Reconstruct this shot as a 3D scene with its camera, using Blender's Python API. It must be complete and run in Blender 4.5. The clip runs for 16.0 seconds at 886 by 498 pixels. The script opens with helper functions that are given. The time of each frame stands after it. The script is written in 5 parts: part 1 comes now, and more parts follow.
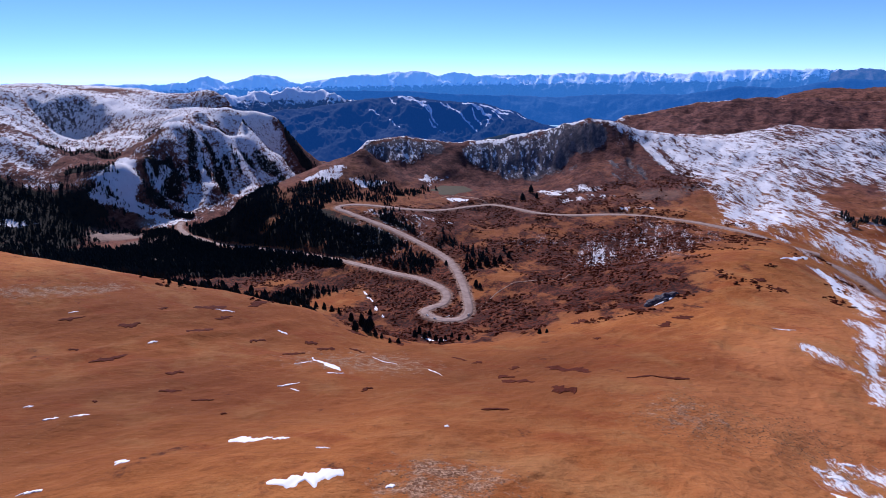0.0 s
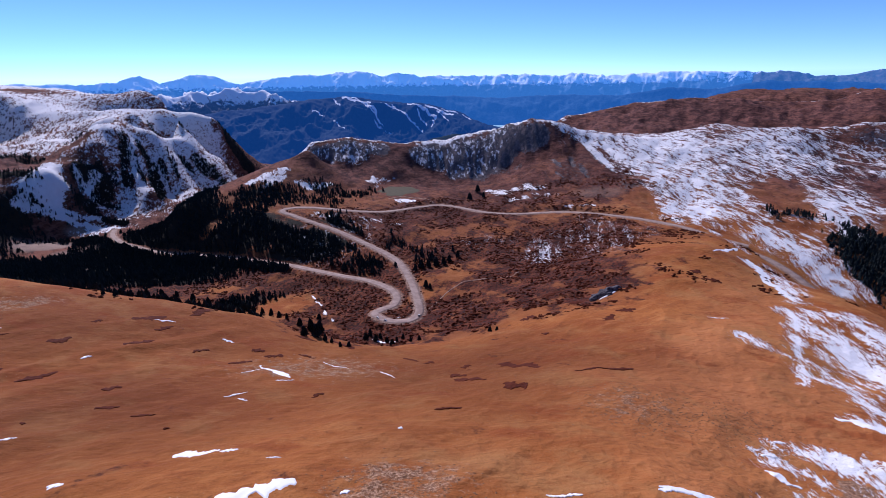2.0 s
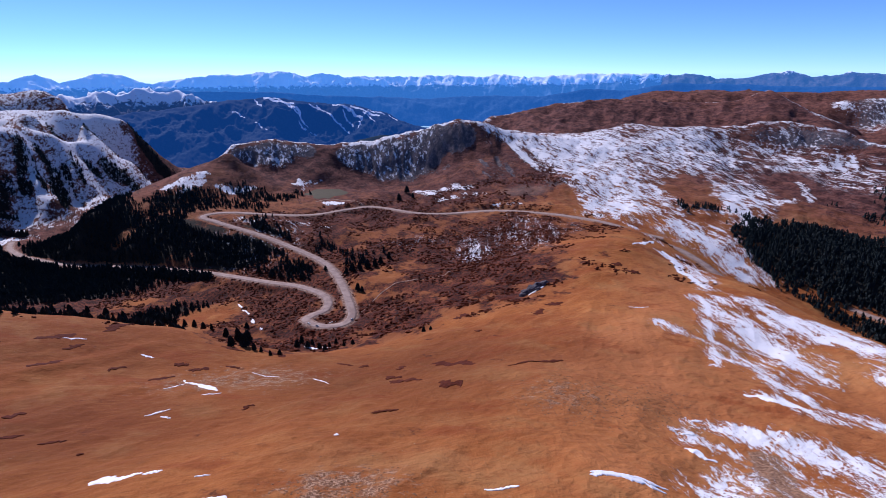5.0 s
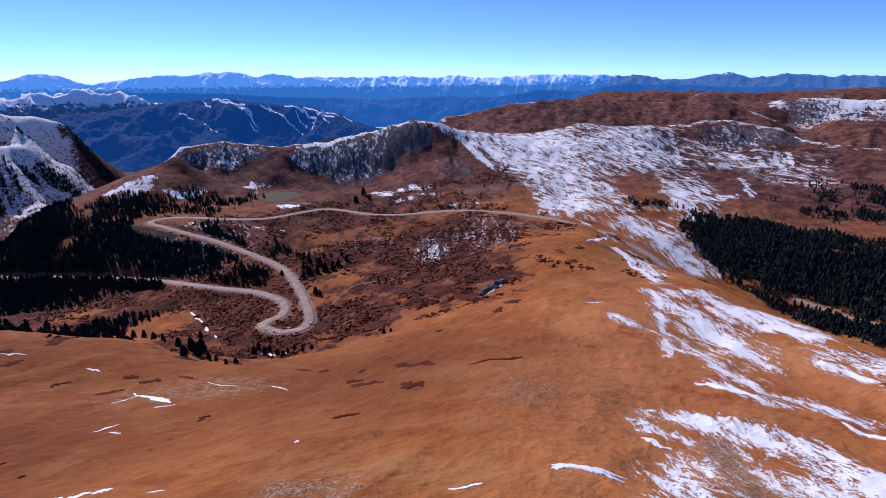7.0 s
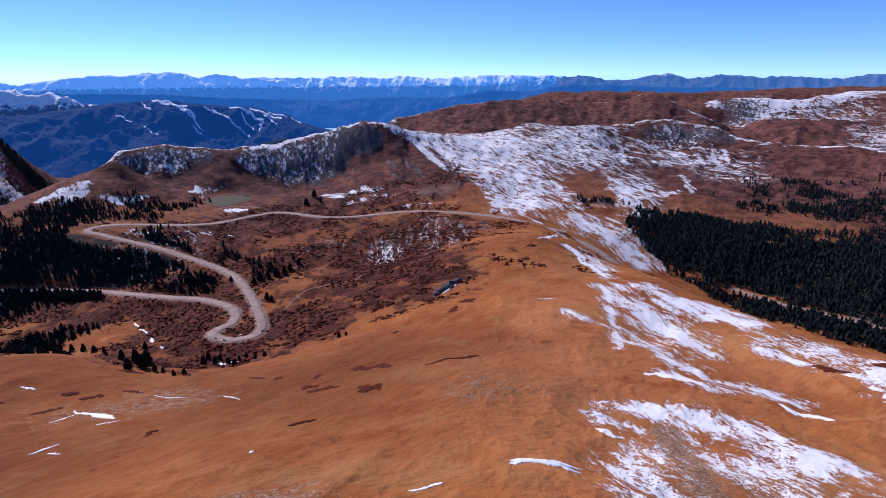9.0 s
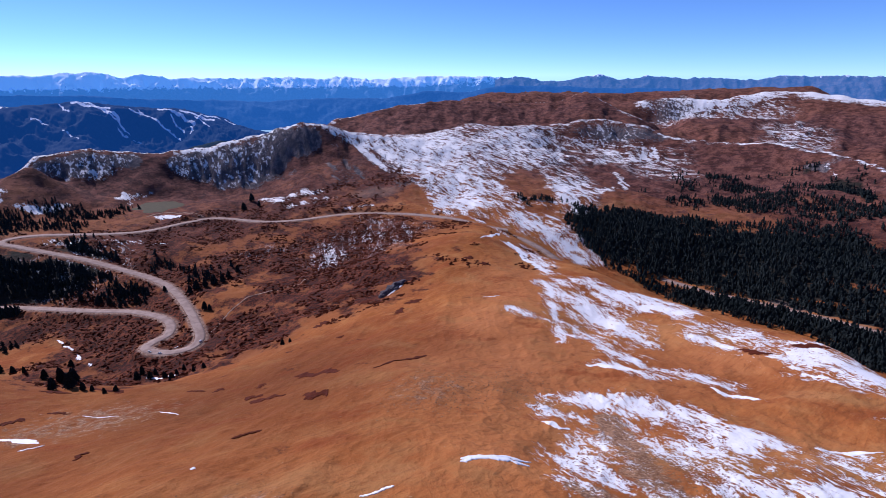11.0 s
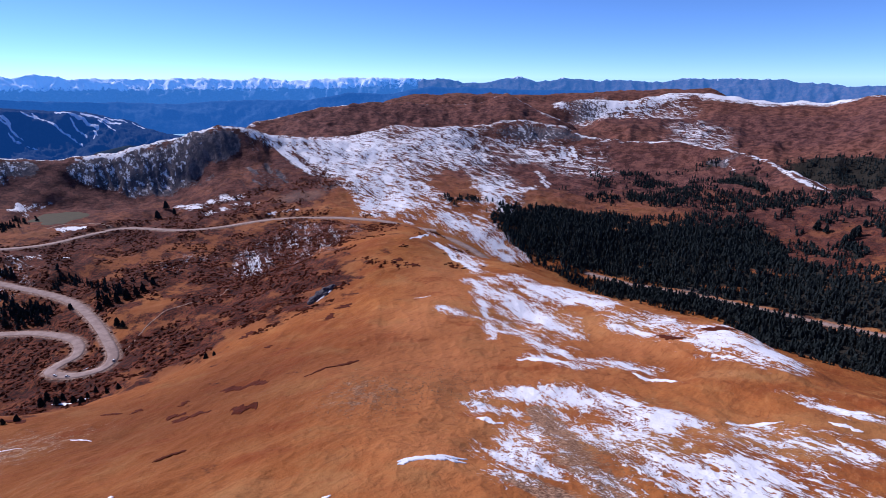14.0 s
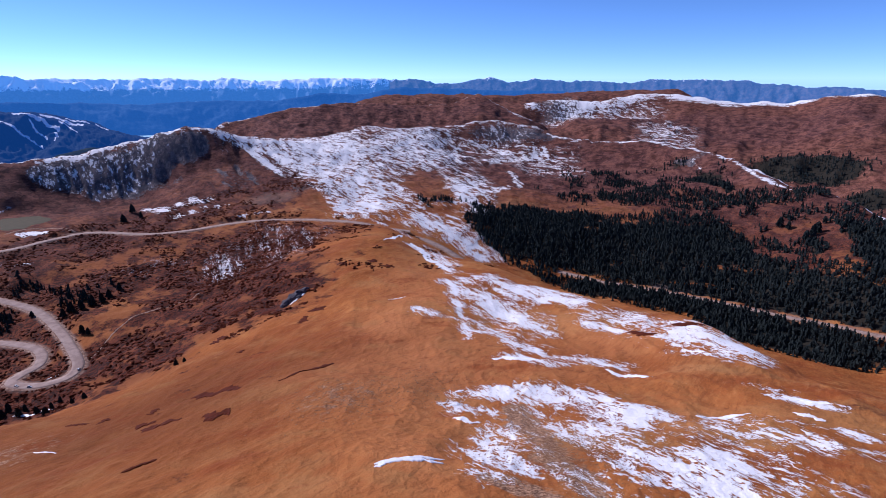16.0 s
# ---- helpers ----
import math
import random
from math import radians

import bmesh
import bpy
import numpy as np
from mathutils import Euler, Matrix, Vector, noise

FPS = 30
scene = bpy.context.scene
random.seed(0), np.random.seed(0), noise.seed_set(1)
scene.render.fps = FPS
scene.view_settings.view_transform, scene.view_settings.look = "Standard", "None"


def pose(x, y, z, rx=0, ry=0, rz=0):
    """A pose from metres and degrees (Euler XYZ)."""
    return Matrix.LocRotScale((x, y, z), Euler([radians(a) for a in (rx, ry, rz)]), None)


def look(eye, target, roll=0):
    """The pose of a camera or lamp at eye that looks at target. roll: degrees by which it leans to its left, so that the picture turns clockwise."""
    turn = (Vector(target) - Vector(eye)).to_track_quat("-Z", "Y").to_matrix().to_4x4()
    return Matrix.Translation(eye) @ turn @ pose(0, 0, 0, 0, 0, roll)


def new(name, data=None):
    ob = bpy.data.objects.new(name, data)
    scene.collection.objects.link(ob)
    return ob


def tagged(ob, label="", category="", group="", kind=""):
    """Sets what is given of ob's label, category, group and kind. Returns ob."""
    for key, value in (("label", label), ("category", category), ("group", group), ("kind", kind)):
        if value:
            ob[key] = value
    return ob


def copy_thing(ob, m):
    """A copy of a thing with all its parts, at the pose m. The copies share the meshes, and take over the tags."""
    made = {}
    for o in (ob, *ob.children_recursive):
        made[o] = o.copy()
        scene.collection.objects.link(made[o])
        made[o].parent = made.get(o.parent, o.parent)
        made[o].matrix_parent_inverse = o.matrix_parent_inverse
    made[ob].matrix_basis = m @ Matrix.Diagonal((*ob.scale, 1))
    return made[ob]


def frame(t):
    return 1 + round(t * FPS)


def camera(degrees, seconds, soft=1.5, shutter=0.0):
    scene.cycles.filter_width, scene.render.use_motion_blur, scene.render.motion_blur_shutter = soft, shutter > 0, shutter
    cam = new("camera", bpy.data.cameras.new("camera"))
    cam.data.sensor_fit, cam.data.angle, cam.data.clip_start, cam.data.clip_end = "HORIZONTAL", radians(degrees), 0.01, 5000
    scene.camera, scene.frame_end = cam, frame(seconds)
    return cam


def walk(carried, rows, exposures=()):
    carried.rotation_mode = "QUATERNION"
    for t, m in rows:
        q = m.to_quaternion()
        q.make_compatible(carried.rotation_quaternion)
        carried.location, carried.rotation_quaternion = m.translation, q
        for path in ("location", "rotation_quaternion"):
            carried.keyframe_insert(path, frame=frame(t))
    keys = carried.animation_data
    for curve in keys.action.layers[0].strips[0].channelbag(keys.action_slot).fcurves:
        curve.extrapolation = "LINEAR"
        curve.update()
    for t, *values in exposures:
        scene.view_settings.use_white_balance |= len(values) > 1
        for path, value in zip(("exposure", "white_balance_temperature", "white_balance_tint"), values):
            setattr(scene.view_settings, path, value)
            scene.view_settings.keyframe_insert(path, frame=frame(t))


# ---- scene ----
cam = camera(78.53, 16.0, 0.45)
PATH = [
    (0, pose(0, 0, 400, 72.15, 1.00, -0.00)),
    (0.5, pose(0, 0, 400, 72.13, 0.94, -1.80)),
    (1, pose(0, 0, 400, 72.13, 0.85, -3.09)),
    (1.5, pose(0, 0, 400, 72.13, 0.81, -4.38)),
    (2, pose(0, 0, 400, 72.13, 0.82, -5.61)),
    (2.5, pose(0, 0, 400, 72.11, 0.77, -6.96)),
    (3, pose(0, 0, 400, 72.08, 0.71, -8.27)),
    (3.5, pose(0, 0, 400, 72.09, 0.69, -9.48)),
    (4, pose(0, 0, 400, 72.10, 0.59, -10.75)),
    (6.5, pose(0, 0, 400, 72.17, 0.41, -16.52)),
    (7, pose(0, 0, 400, 72.17, 0.40, -17.73)),
    (7.5, pose(0, 0, 400, 72.19, 0.31, -18.99)),
    (8, pose(0, 0, 400, 72.19, 0.32, -20.26)),
    (8.5, pose(0, 0, 400, 72.20, 0.29, -21.52)),
    (9, pose(0, 0, 400, 72.20, 0.33, -22.82)),
    (11.5, pose(0, 0, 400, 72.29, 0.15, -30.22)),
    (12, pose(0, 0, 400, 72.32, 0.10, -31.22)),
    (12.5, pose(0, 0, 400, 72.33, 0.09, -32.37)),
    (13, pose(0, 0, 400, 72.37, 0.03, -33.60)),
    (13.5, pose(0, 0, 400, 72.39, 0.03, -35.10)),
    (14, pose(0, 0, 400, 72.40, 0.02, -36.77)),
    (14.5, pose(0, 0, 400, 72.40, 0.02, -37.94)),
    (15, pose(0, 0, 400, 72.44, -0.02, -38.99)),
    (15.5, pose(0, 0, 400, 72.45, -0.04, -39.29)),
    (16, pose(0, 0, 400, 72.46, -0.08, -39.60)),
]
walk(cam, PATH, [(0.0, 0.0, 4900, 19), (16.0, 0.0, 4900, 19)])

# ---------------------------------------------------------------- light
world = bpy.data.worlds.new("sky")
scene.world = world
world.use_nodes = True
wn = world.node_tree.nodes
sky = wn.new("ShaderNodeTexSky")
sky.sky_type = "NISHITA"
sky.sun_disc = False
SUN_AZ, SUN_EL = -22.0, 39.5      # degrees right of +y, degrees up
sky.sun_elevation = radians(SUN_EL)
sky.sun_rotation = radians(SUN_AZ)
sky.altitude = 3700
sky.air_density, sky.dust_density, sky.ozone_density = 0.6, 0.0, 2.8
world.node_tree.links.new(sky.outputs[0], wn["Background"].inputs[0])
wn["Background"].inputs[1].default_value = 0.13
sun = new("sun", bpy.data.lights.new("sun", "SUN"))
sun.data.energy, sun.data.angle, sun.data.color = 5.0, radians(0.53), (1.0, 0.80, 0.655)
sd = Vector((math.sin(radians(SUN_AZ)) * math.cos(radians(SUN_EL)), math.cos(radians(SUN_AZ)) * math.cos(radians(SUN_EL)), math.sin(radians(SUN_EL))))
sun.matrix_world = look(sd * 600 + Vector((0, 0, 400)), Vector((0, 0, 400)))
scene.view_settings.exposure = 0.0


# ---------------------------------------------------------------- materials
class Mat:
    """A node material, built by short calls."""

    def __init__(self, name, roughness=0.9, specular=0.2):
        self.m = bpy.data.materials.new(name)
        self.m.use_nodes = True
        self.t = self.m.node_tree
        self.b = self.t.nodes["Principled BSDF"]
        self.b.inputs["Roughness"].default_value = roughness
        self.b.inputs["Specular IOR Level"].default_value = specular
        self.pos = self.t.nodes.new("ShaderNodeNewGeometry").outputs["Position"]

    def put(self, socket, v):
        if isinstance(v, (int, float)):
            socket.default_value = v
        elif isinstance(v, tuple):
            socket.default_value = (*v, 1) if len(v) == 3 and socket.type == "RGBA" else v
        else:
            self.t.links.new(v, socket)

    def noise(self, size, detail=4.0, rough=0.55, stretch=None, turn=0.0, distort=0.0):
        """Noise with features about size metres wide; stretch scales the axes after a turn about z."""
        v = self.pos
        if stretch:
            mp = self.t.nodes.new("ShaderNodeMapping")
            mp.vector_type = "TEXTURE"
            self.t.links.new(v, mp.inputs[0])
            mp.inputs["Rotation"].default_value = (0, 0, radians(turn))
            mp.inputs["Scale"].default_value = stretch
            v = mp.outputs[0]
        n = self.t.nodes.new("ShaderNodeTexNoise")
        self.t.links.new(v, n.inputs["Vector"])
        n.inputs["Scale"].default_value = 1 / size
        n.inputs["Detail"].default_value, n.inputs["Roughness"].default_value = detail, rough
        n.inputs["Distortion"].default_value = distort
        return n.outputs["Fac"]

    def attr(self, name):
        a = self.t.nodes.new("ShaderNodeAttribute")
        a.attribute_name = name
        return a.outputs["Fac"]

    def math(self, op, a, b=0.0, clamp=False):
        n = self.t.nodes.new("ShaderNodeMath")
        n.operation, n.use_clamp = op, clamp
        self.put(n.inputs[0], a)
        self.put(n.inputs[1], b)
        return n.outputs[0]

    def step(self, v, lo, hi):
        n = self.t.nodes.new("ShaderNodeMapRange")
        n.interpolation_type = "SMOOTHSTEP"
        self.put(n.inputs[0], v)
        n.inputs[1].default_value, n.inputs[2].default_value = lo, hi
        return n.outputs[0]

    def mix(self, f, a, b):
        n = self.t.nodes.new("ShaderNodeMix")
        n.data_type = "RGBA"
        self.put(n.inputs[0], f)
        self.put(n.inputs[6], a)
        self.put(n.inputs[7], b)
        return n.outputs[2]

    def color(self, c):
        self.put(self.b.inputs["Base Color"], c)
        return self

    def bump(self, h, dist, strength=0.6):
        n = self.t.nodes.new("ShaderNodeBump")
        n.inputs["Strength"].default_value, n.inputs["Distance"].default_value = strength, dist
        self.t.links.new(h, n.inputs["Height"])
        self.t.links.new(n.outputs[0], self.b.inputs["Normal"])
        return self

    def upward(self):
        """How level the surface lies: 1 flat, 0 upright."""
        n = self.t.nodes.new("ShaderNodeSeparateXYZ")
        self.t.links.new(self.t.nodes.new("ShaderNodeNewGeometry").outputs["Normal"], n.inputs[0])
        return n.outputs[2]

    def random(self):
        return self.t.nodes.new("ShaderNodeObjectInfo").outputs["Random"]

    def island(self):
        return self.t.nodes.new("ShaderNodeNewGeometry").outputs["Random Per Island"]


TREAD = -76      # bearing of the sheep-track terraces on the tundra, in degrees


def ground_material():
    m = Mat("alpine_ground", 0.95, 0.1)
    wide, mid, fine = m.noise(140, 5), m.noise(28, 5, 0.6), m.noise(4, 4, 0.65)
    grain = m.noise(0.9, 3, 0.7)
    sweep = m.noise(9, 5, 0.65, (1.0, 3.5, 1.0), TREAD)
    tundra = m.mix(m.step(wide, 0.36, 0.64), (0.284, 0.0911, 0.0206), (0.401, 0.1484, 0.0342))
    tundra = m.mix(m.math("MULTIPLY", m.step(sweep, 0.42, 0.70), 0.45), tundra, (0.212, 0.0550, 0.0114))
    tundra = m.mix(m.math("MULTIPLY", m.step(mid, 0.50, 0.70), 0.55), tundra, (0.468, 0.2124, 0.0606))
    tundra = m.mix(m.math("MULTIPLY", m.step(m.noise(95, 6, 0.62, (1.0, 2.0, 1.0), 30), 0.54, 0.68), 0.6), tundra, (0.468, 0.2379, 0.0820))
    tundra = m.mix(m.math("MULTIPLY", m.step(m.noise(60, 7, 0.7, (1.0, 3.0, 1.0), 70), 0.52, 0.66), 0.5), tundra, (0.201, 0.0487, 0.0129))
    tundra = m.mix(m.math("MULTIPLY", m.step(fine, 0.5, 0.72), 0.32), tundra, (0.191, 0.0630, 0.0141))
    tundra = m.mix(m.math("MULTIPLY", m.step(grain, 0.50, 0.66), 0.3), tundra, (0.154, 0.0590, 0.0141))
    tundra = m.mix(m.math("MULTIPLY", m.attr("dark_tundra"), 0.8), tundra, m.mix(mid, (0.128, 0.0381, 0.0086), (0.222, 0.0699, 0.0156)))
    # Pale tan tone that carries part of the sunlight on the spine.
    tundra = m.mix(m.math("MULTIPLY", m.attr("sunlit_tan"), m.math("ADD", 0.5, m.math("MULTIPLY", mid, 0.6))), tundra, m.mix(fine, (0.512, 0.2124, 0.0714), (0.401, 0.1434, 0.0415)))
    soil = m.noise(48, 7, 0.66, (1.0, 1.7, 1.0), 25)
    tundra = m.mix(m.math("MULTIPLY", m.step(soil, 0.52, 0.64), 0.5), tundra, m.mix(fine, (0.212, 0.0900, 0.0256), (0.423, 0.2216, 0.0714)))
    tundra = m.mix(m.math("MULTIPLY", m.step(m.noise(37, 7, 0.68, (1.0, 2.2, 1.0), 65), 0.54, 0.64), 0.6), tundra, (0.222, 0.0529, 0.0114))
    tread = m.noise(2.6, 6, 0.72, (1.0, 6.0, 1.0), TREAD, 0.4)
    tundra = m.mix(m.math("MULTIPLY", m.step(tread, 0.52, 0.64), 0.36), tundra, (0.128, 0.0425, 0.0125))
    tundra = m.mix(m.math("MULTIPLY", m.step(tread, 0.48, 0.36), 0.22), tundra, (0.479, 0.2236, 0.0719))
    speck = m.math("MULTIPLY", m.step(m.noise(1.4, 3, 0.8), 0.66, 0.72), m.step(mid, 0.45, 0.6))
    tundra = m.mix(speck, tundra, (0.350, 0.2745, 0.1760))
    tundra = m.mix(m.math("MULTIPLY", m.attr("dark_tundra"), m.math("MULTIPLY", mid, 0.95)), tundra, (0.116, 0.0370, 0.0099))
    brush = m.mix(m.step(mid, 0.4, 0.62), (0.074, 0.020, 0.010), (0.155, 0.046, 0.020))
    brush = m.mix(m.math("MULTIPLY", m.step(fine, 0.45, 0.58), 0.92), brush, (0.024, 0.011, 0.009))
    clump = m.noise(26, 8, 0.7, (1.0, 1.5, 1.0), 20)
    f = m.math("ADD", m.attr("scrub"), m.math("MULTIPLY", m.math("SUBTRACT", clump, 0.5), 3.2))
    base = m.mix(m.step(f, 0.34, 0.74), m.mix(m.step(m.attr("scrub"), 0.1, 0.7), tundra, m.mix(fine, (0.165, 0.056, 0.019), (0.27, 0.098, 0.031))), brush)
    # Distant slopes go muted purple-brown, with some air haze put into the colour.
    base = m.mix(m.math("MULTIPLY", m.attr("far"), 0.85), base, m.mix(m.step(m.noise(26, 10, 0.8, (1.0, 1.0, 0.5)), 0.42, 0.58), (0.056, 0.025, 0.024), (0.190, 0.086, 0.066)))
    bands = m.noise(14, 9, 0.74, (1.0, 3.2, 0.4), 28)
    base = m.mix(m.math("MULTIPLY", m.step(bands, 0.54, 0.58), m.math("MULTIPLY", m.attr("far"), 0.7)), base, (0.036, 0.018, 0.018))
    stone = m.mix(m.step(m.noise(2.2, 5, 0.7), 0.4, 0.62), (0.13, 0.11, 0.11), (0.25, 0.20, 0.185))
    stone = m.mix(m.step(m.noise(11, 5, 0.7, (1.0, 1.0, 4.0)), 0.42, 0.6), (0.075, 0.072, 0.082), stone)
    tan = m.mix(m.step(m.noise(1.1, 4, 0.75), 0.42, 0.6), (0.15, 0.075, 0.04), (0.42, 0.26, 0.15))
    stone = m.mix(m.step(m.attr("far"), 0.2, 0.6), tan, stone)
    f = m.math("ADD", m.attr("rock"), m.math("MULTIPLY", m.math("SUBTRACT", m.noise(6, 5, 0.7), 0.5), 1.6))
    base = m.mix(m.step(f, 0.45, 0.75), base, stone)
    # Dark forest floor, with the shade under the trees put into its colour.
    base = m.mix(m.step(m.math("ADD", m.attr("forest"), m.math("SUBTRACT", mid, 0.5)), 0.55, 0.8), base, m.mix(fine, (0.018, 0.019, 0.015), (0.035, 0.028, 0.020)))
    base = m.mix(m.attr("gravel"), base, m.mix(fine, (0.24, 0.17, 0.13), (0.36, 0.27, 0.21)))
    beyond = m.step(m.attr("far"), 0.02, 0.3)
    here = m.math("SUBTRACT", 1.0, beyond)
    drift = m.math("ADD", m.math("MULTIPLY", here, m.noise(8, 8, 0.7, (1.0, 8.0, 1.0), -20, 0.5)), m.math("MULTIPLY", beyond, m.noise(11, 8, 0.72, (1.0, 9.0, 1.0), 24, 0.4)))
    thread = m.math("ADD", m.math("MULTIPLY", here, m.noise(1.8, 6, 0.74, (1.0, 3.2, 1.0), -21, 0.8)), m.math("MULTIPLY", beyond, m.noise(4.5, 7, 0.76, (1.0, 7.0, 1.0), 20, 0.6)))
    flecks = m.noise(15, 9, 0.76, (1.0, 3.0, 1.0), -12)
    s = m.math("ADD", m.math("MULTIPLY", m.math("SUBTRACT", drift, 0.5), 1.7), m.math("MULTIPLY", m.math("SUBTRACT", flecks, 0.5), 2.2))
    s = m.math("ADD", s, m.math("MULTIPLY", m.math("SUBTRACT", thread, 0.5), 2.6))
    s = m.math("MULTIPLY", s, m.math("ADD", 1.0, m.math("MULTIPLY", m.attr("far"), 0.35)))
    s = m.math("MULTIPLY", s, m.math("SUBTRACT", 1.0, m.math("MULTIPLY", m.math("MULTIPLY", m.attr("rock"), m.attr("far")), 0.6)))
    gully = m.noise(8, 6, 0.68, (1.0, 1.6, 9.0))
    s = m.math("ADD", s, m.math("MULTIPLY", m.math("MULTIPLY", m.attr("rock"), m.attr("far")), m.math("MULTIPLY", m.math("SUBTRACT", gully, 0.5), 3.6)))
    s = m.math("ADD", s, m.math("MULTIPLY", m.math("SUBTRACT", m.upward(), 0.9), m.math("MULTIPLY", m.attr("far"), 0.6)))
    poke = m.math("MULTIPLY", m.step(m.noise(1.0, 4, 0.7), 0.44, 0.58), m.math("MULTIPLY", m.attr("rock"), m.math("SUBTRACT", 1.0, m.attr("far"))))
    s = m.math("SUBTRACT", s, m.math("MULTIPLY", poke, 0.62))
    s = m.step(m.math("ADD", s, m.math("MULTIPLY", m.attr("snow"), 1.08)), 0.46, 0.55)
    s = m.math("MULTIPLY", s, m.step(m.attr("snow"), 0.14, 0.30))
    snow = m.mix(m.noise(12, 4), (0.75, 0.745, 0.745), (0.88, 0.875, 0.86))
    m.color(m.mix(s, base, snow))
    h = m.math("ADD", m.math("MULTIPLY", fine, 1.0), m.math("MULTIPLY", grain, 0.3))
    h = m.math("ADD", h, m.math("MULTIPLY", s, 0.35))
    h = m.math("ADD", h, m.math("MULTIPLY", m.math("ADD", mid, m.math("MULTIPLY", sweep, 0.6)), 1.6))
    h = m.math("ADD", h, m.math("MULTIPLY", m.math("MULTIPLY", m.noise(24, 8, 0.7), m.attr("far")), 4.5))
    return m.bump(h, 1.0, 0.95).m


def asphalt_material():
    m = Mat("worn_asphalt", 0.85, 0.25)
    c = m.mix(m.step(m.noise(9, 5), 0.35, 0.65), (0.27, 0.19, 0.15), (0.37, 0.275, 0.22))
    c = m.mix(m.math("MULTIPLY", m.step(m.noise(1.5, 3), 0.5, 0.8), 0.4), c, (0.16, 0.13, 0.115))
    return m.color(c).bump(m.noise(0.6, 3), 0.03).m


def verge_material():
    m = Mat("gravel_verge", 0.95, 0.1)
    c = m.mix(m.step(m.noise(3, 5, 0.7), 0.38, 0.62), (0.16, 0.085, 0.055), (0.36, 0.25, 0.18))
    return m.color(c).bump(m.noise(0.8, 4), 0.15).m


def needle_material():
    m = Mat("spruce_needles", 1.0, 0.0)
    c = m.mix(m.island(), (0.015, 0.020, 0.021), (0.025, 0.031, 0.030))
    c = m.mix(m.math("MULTIPLY", m.step(m.noise(0.8, 3), 0.5, 0.8), 0.4), c, (0.034, 0.042, 0.036))
    return m.color(c).m


def bark_material():
    m = Mat("bark", 0.9, 0.1)
    return m.color(m.mix(m.noise(0.25, 4), (0.05, 0.032, 0.022), (0.12, 0.08, 0.055))).bump(m.noise(0.15), 0.03).m


def brush_material():
    m = Mat("willow_brush", 0.9, 0.1)
    c = m.mix(m.noise(1.6, 5, 0.7), (0.024, 0.006, 0.003), (0.14, 0.029, 0.008))
    return m.color(c).bump(m.noise(0.5, 4, 0.7), 0.25, 0.9).m


def snow_material():
    m = Mat("old_snow", 0.6, 0.3)
    c = m.mix(m.noise(4, 5), (0.80, 0.80, 0.80), (0.90, 0.90, 0.89))
    return m.color(c).bump(m.noise(1.2, 4), 0.12, 0.5).m


def dark_rock_material():
    m = Mat("dark_outcrop_rock", 0.85, 0.25)
    c = m.mix(m.step(m.noise(1.6, 6, 0.7), 0.36, 0.62), (0.035, 0.033, 0.042), (0.13, 0.115, 0.12))
    return m.color(c).bump(m.noise(0.7, 5, 0.7), 0.3, 0.9).m


def rock_material():
    m = Mat("lichen_rock", 0.9, 0.2)
    c = m.mix(m.step(m.noise(0.9, 5, 0.7), 0.35, 0.65), (0.12, 0.058, 0.024), (0.33, 0.18, 0.085))
    c = m.mix(m.math("MULTIPLY", m.island(), 0.7), c, (0.21, 0.10, 0.04))
    return m.color(c).bump(m.noise(0.4, 4), 0.08).m


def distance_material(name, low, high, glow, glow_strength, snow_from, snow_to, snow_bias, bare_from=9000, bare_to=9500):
    """Far country: woods below, rock and snow above, with the blue light of the air in between put in as a glow and as
    bluish base colours.
    """
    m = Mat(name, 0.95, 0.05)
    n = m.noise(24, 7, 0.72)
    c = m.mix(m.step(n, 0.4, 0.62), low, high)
    sep = m.t.nodes.new("ShaderNodeSeparateXYZ")
    m.t.links.new(m.pos, sep.inputs[0])
    z = m.step(sep.outputs[2], snow_from, snow_to)
    z = m.math("MULTIPLY", z, m.math("SUBTRACT", 1.0, m.step(sep.outputs[0], bare_from, bare_to)))
    f = m.math("ADD", m.math("MULTIPLY", z, snow_bias), m.math("MULTIPLY", m.math("SUBTRACT", m.noise(38, 9, 0.76), 0.5), 2.6))
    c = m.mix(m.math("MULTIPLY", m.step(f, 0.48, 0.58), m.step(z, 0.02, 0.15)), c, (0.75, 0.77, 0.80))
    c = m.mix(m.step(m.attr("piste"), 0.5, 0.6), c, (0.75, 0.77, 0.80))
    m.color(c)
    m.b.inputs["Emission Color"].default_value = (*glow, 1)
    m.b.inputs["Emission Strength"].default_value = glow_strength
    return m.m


# ---------------------------------------------------------------- terrain
def lattice(ix, iy, seed):
    h = (ix * 374761393 + iy * 668265263 + seed * 974634141) & 0xFFFFFFFF
    h = ((h ^ (h >> 13)) * 1274126177) & 0xFFFFFFFF
    return ((h ^ (h >> 16)) & 0xFFFF) / 32767.5 - 1.0


def value_noise(x, y, seed):
    ix, iy = np.floor(x).astype(np.int64), np.floor(y).astype(np.int64)
    fx, fy = x - ix, y - iy
    fx, fy = fx * fx * fx * (fx * (fx * 6 - 15) + 10), fy * fy * fy * (fy * (fy * 6 - 15) + 10)
    a, b = lattice(ix, iy, seed), lattice(ix + 1, iy, seed)
    c, d = lattice(ix, iy + 1, seed), lattice(ix + 1, iy + 1, seed)
    return (a + (b - a) * fx) * (1 - fy) + (c + (d - c) * fx) * fy


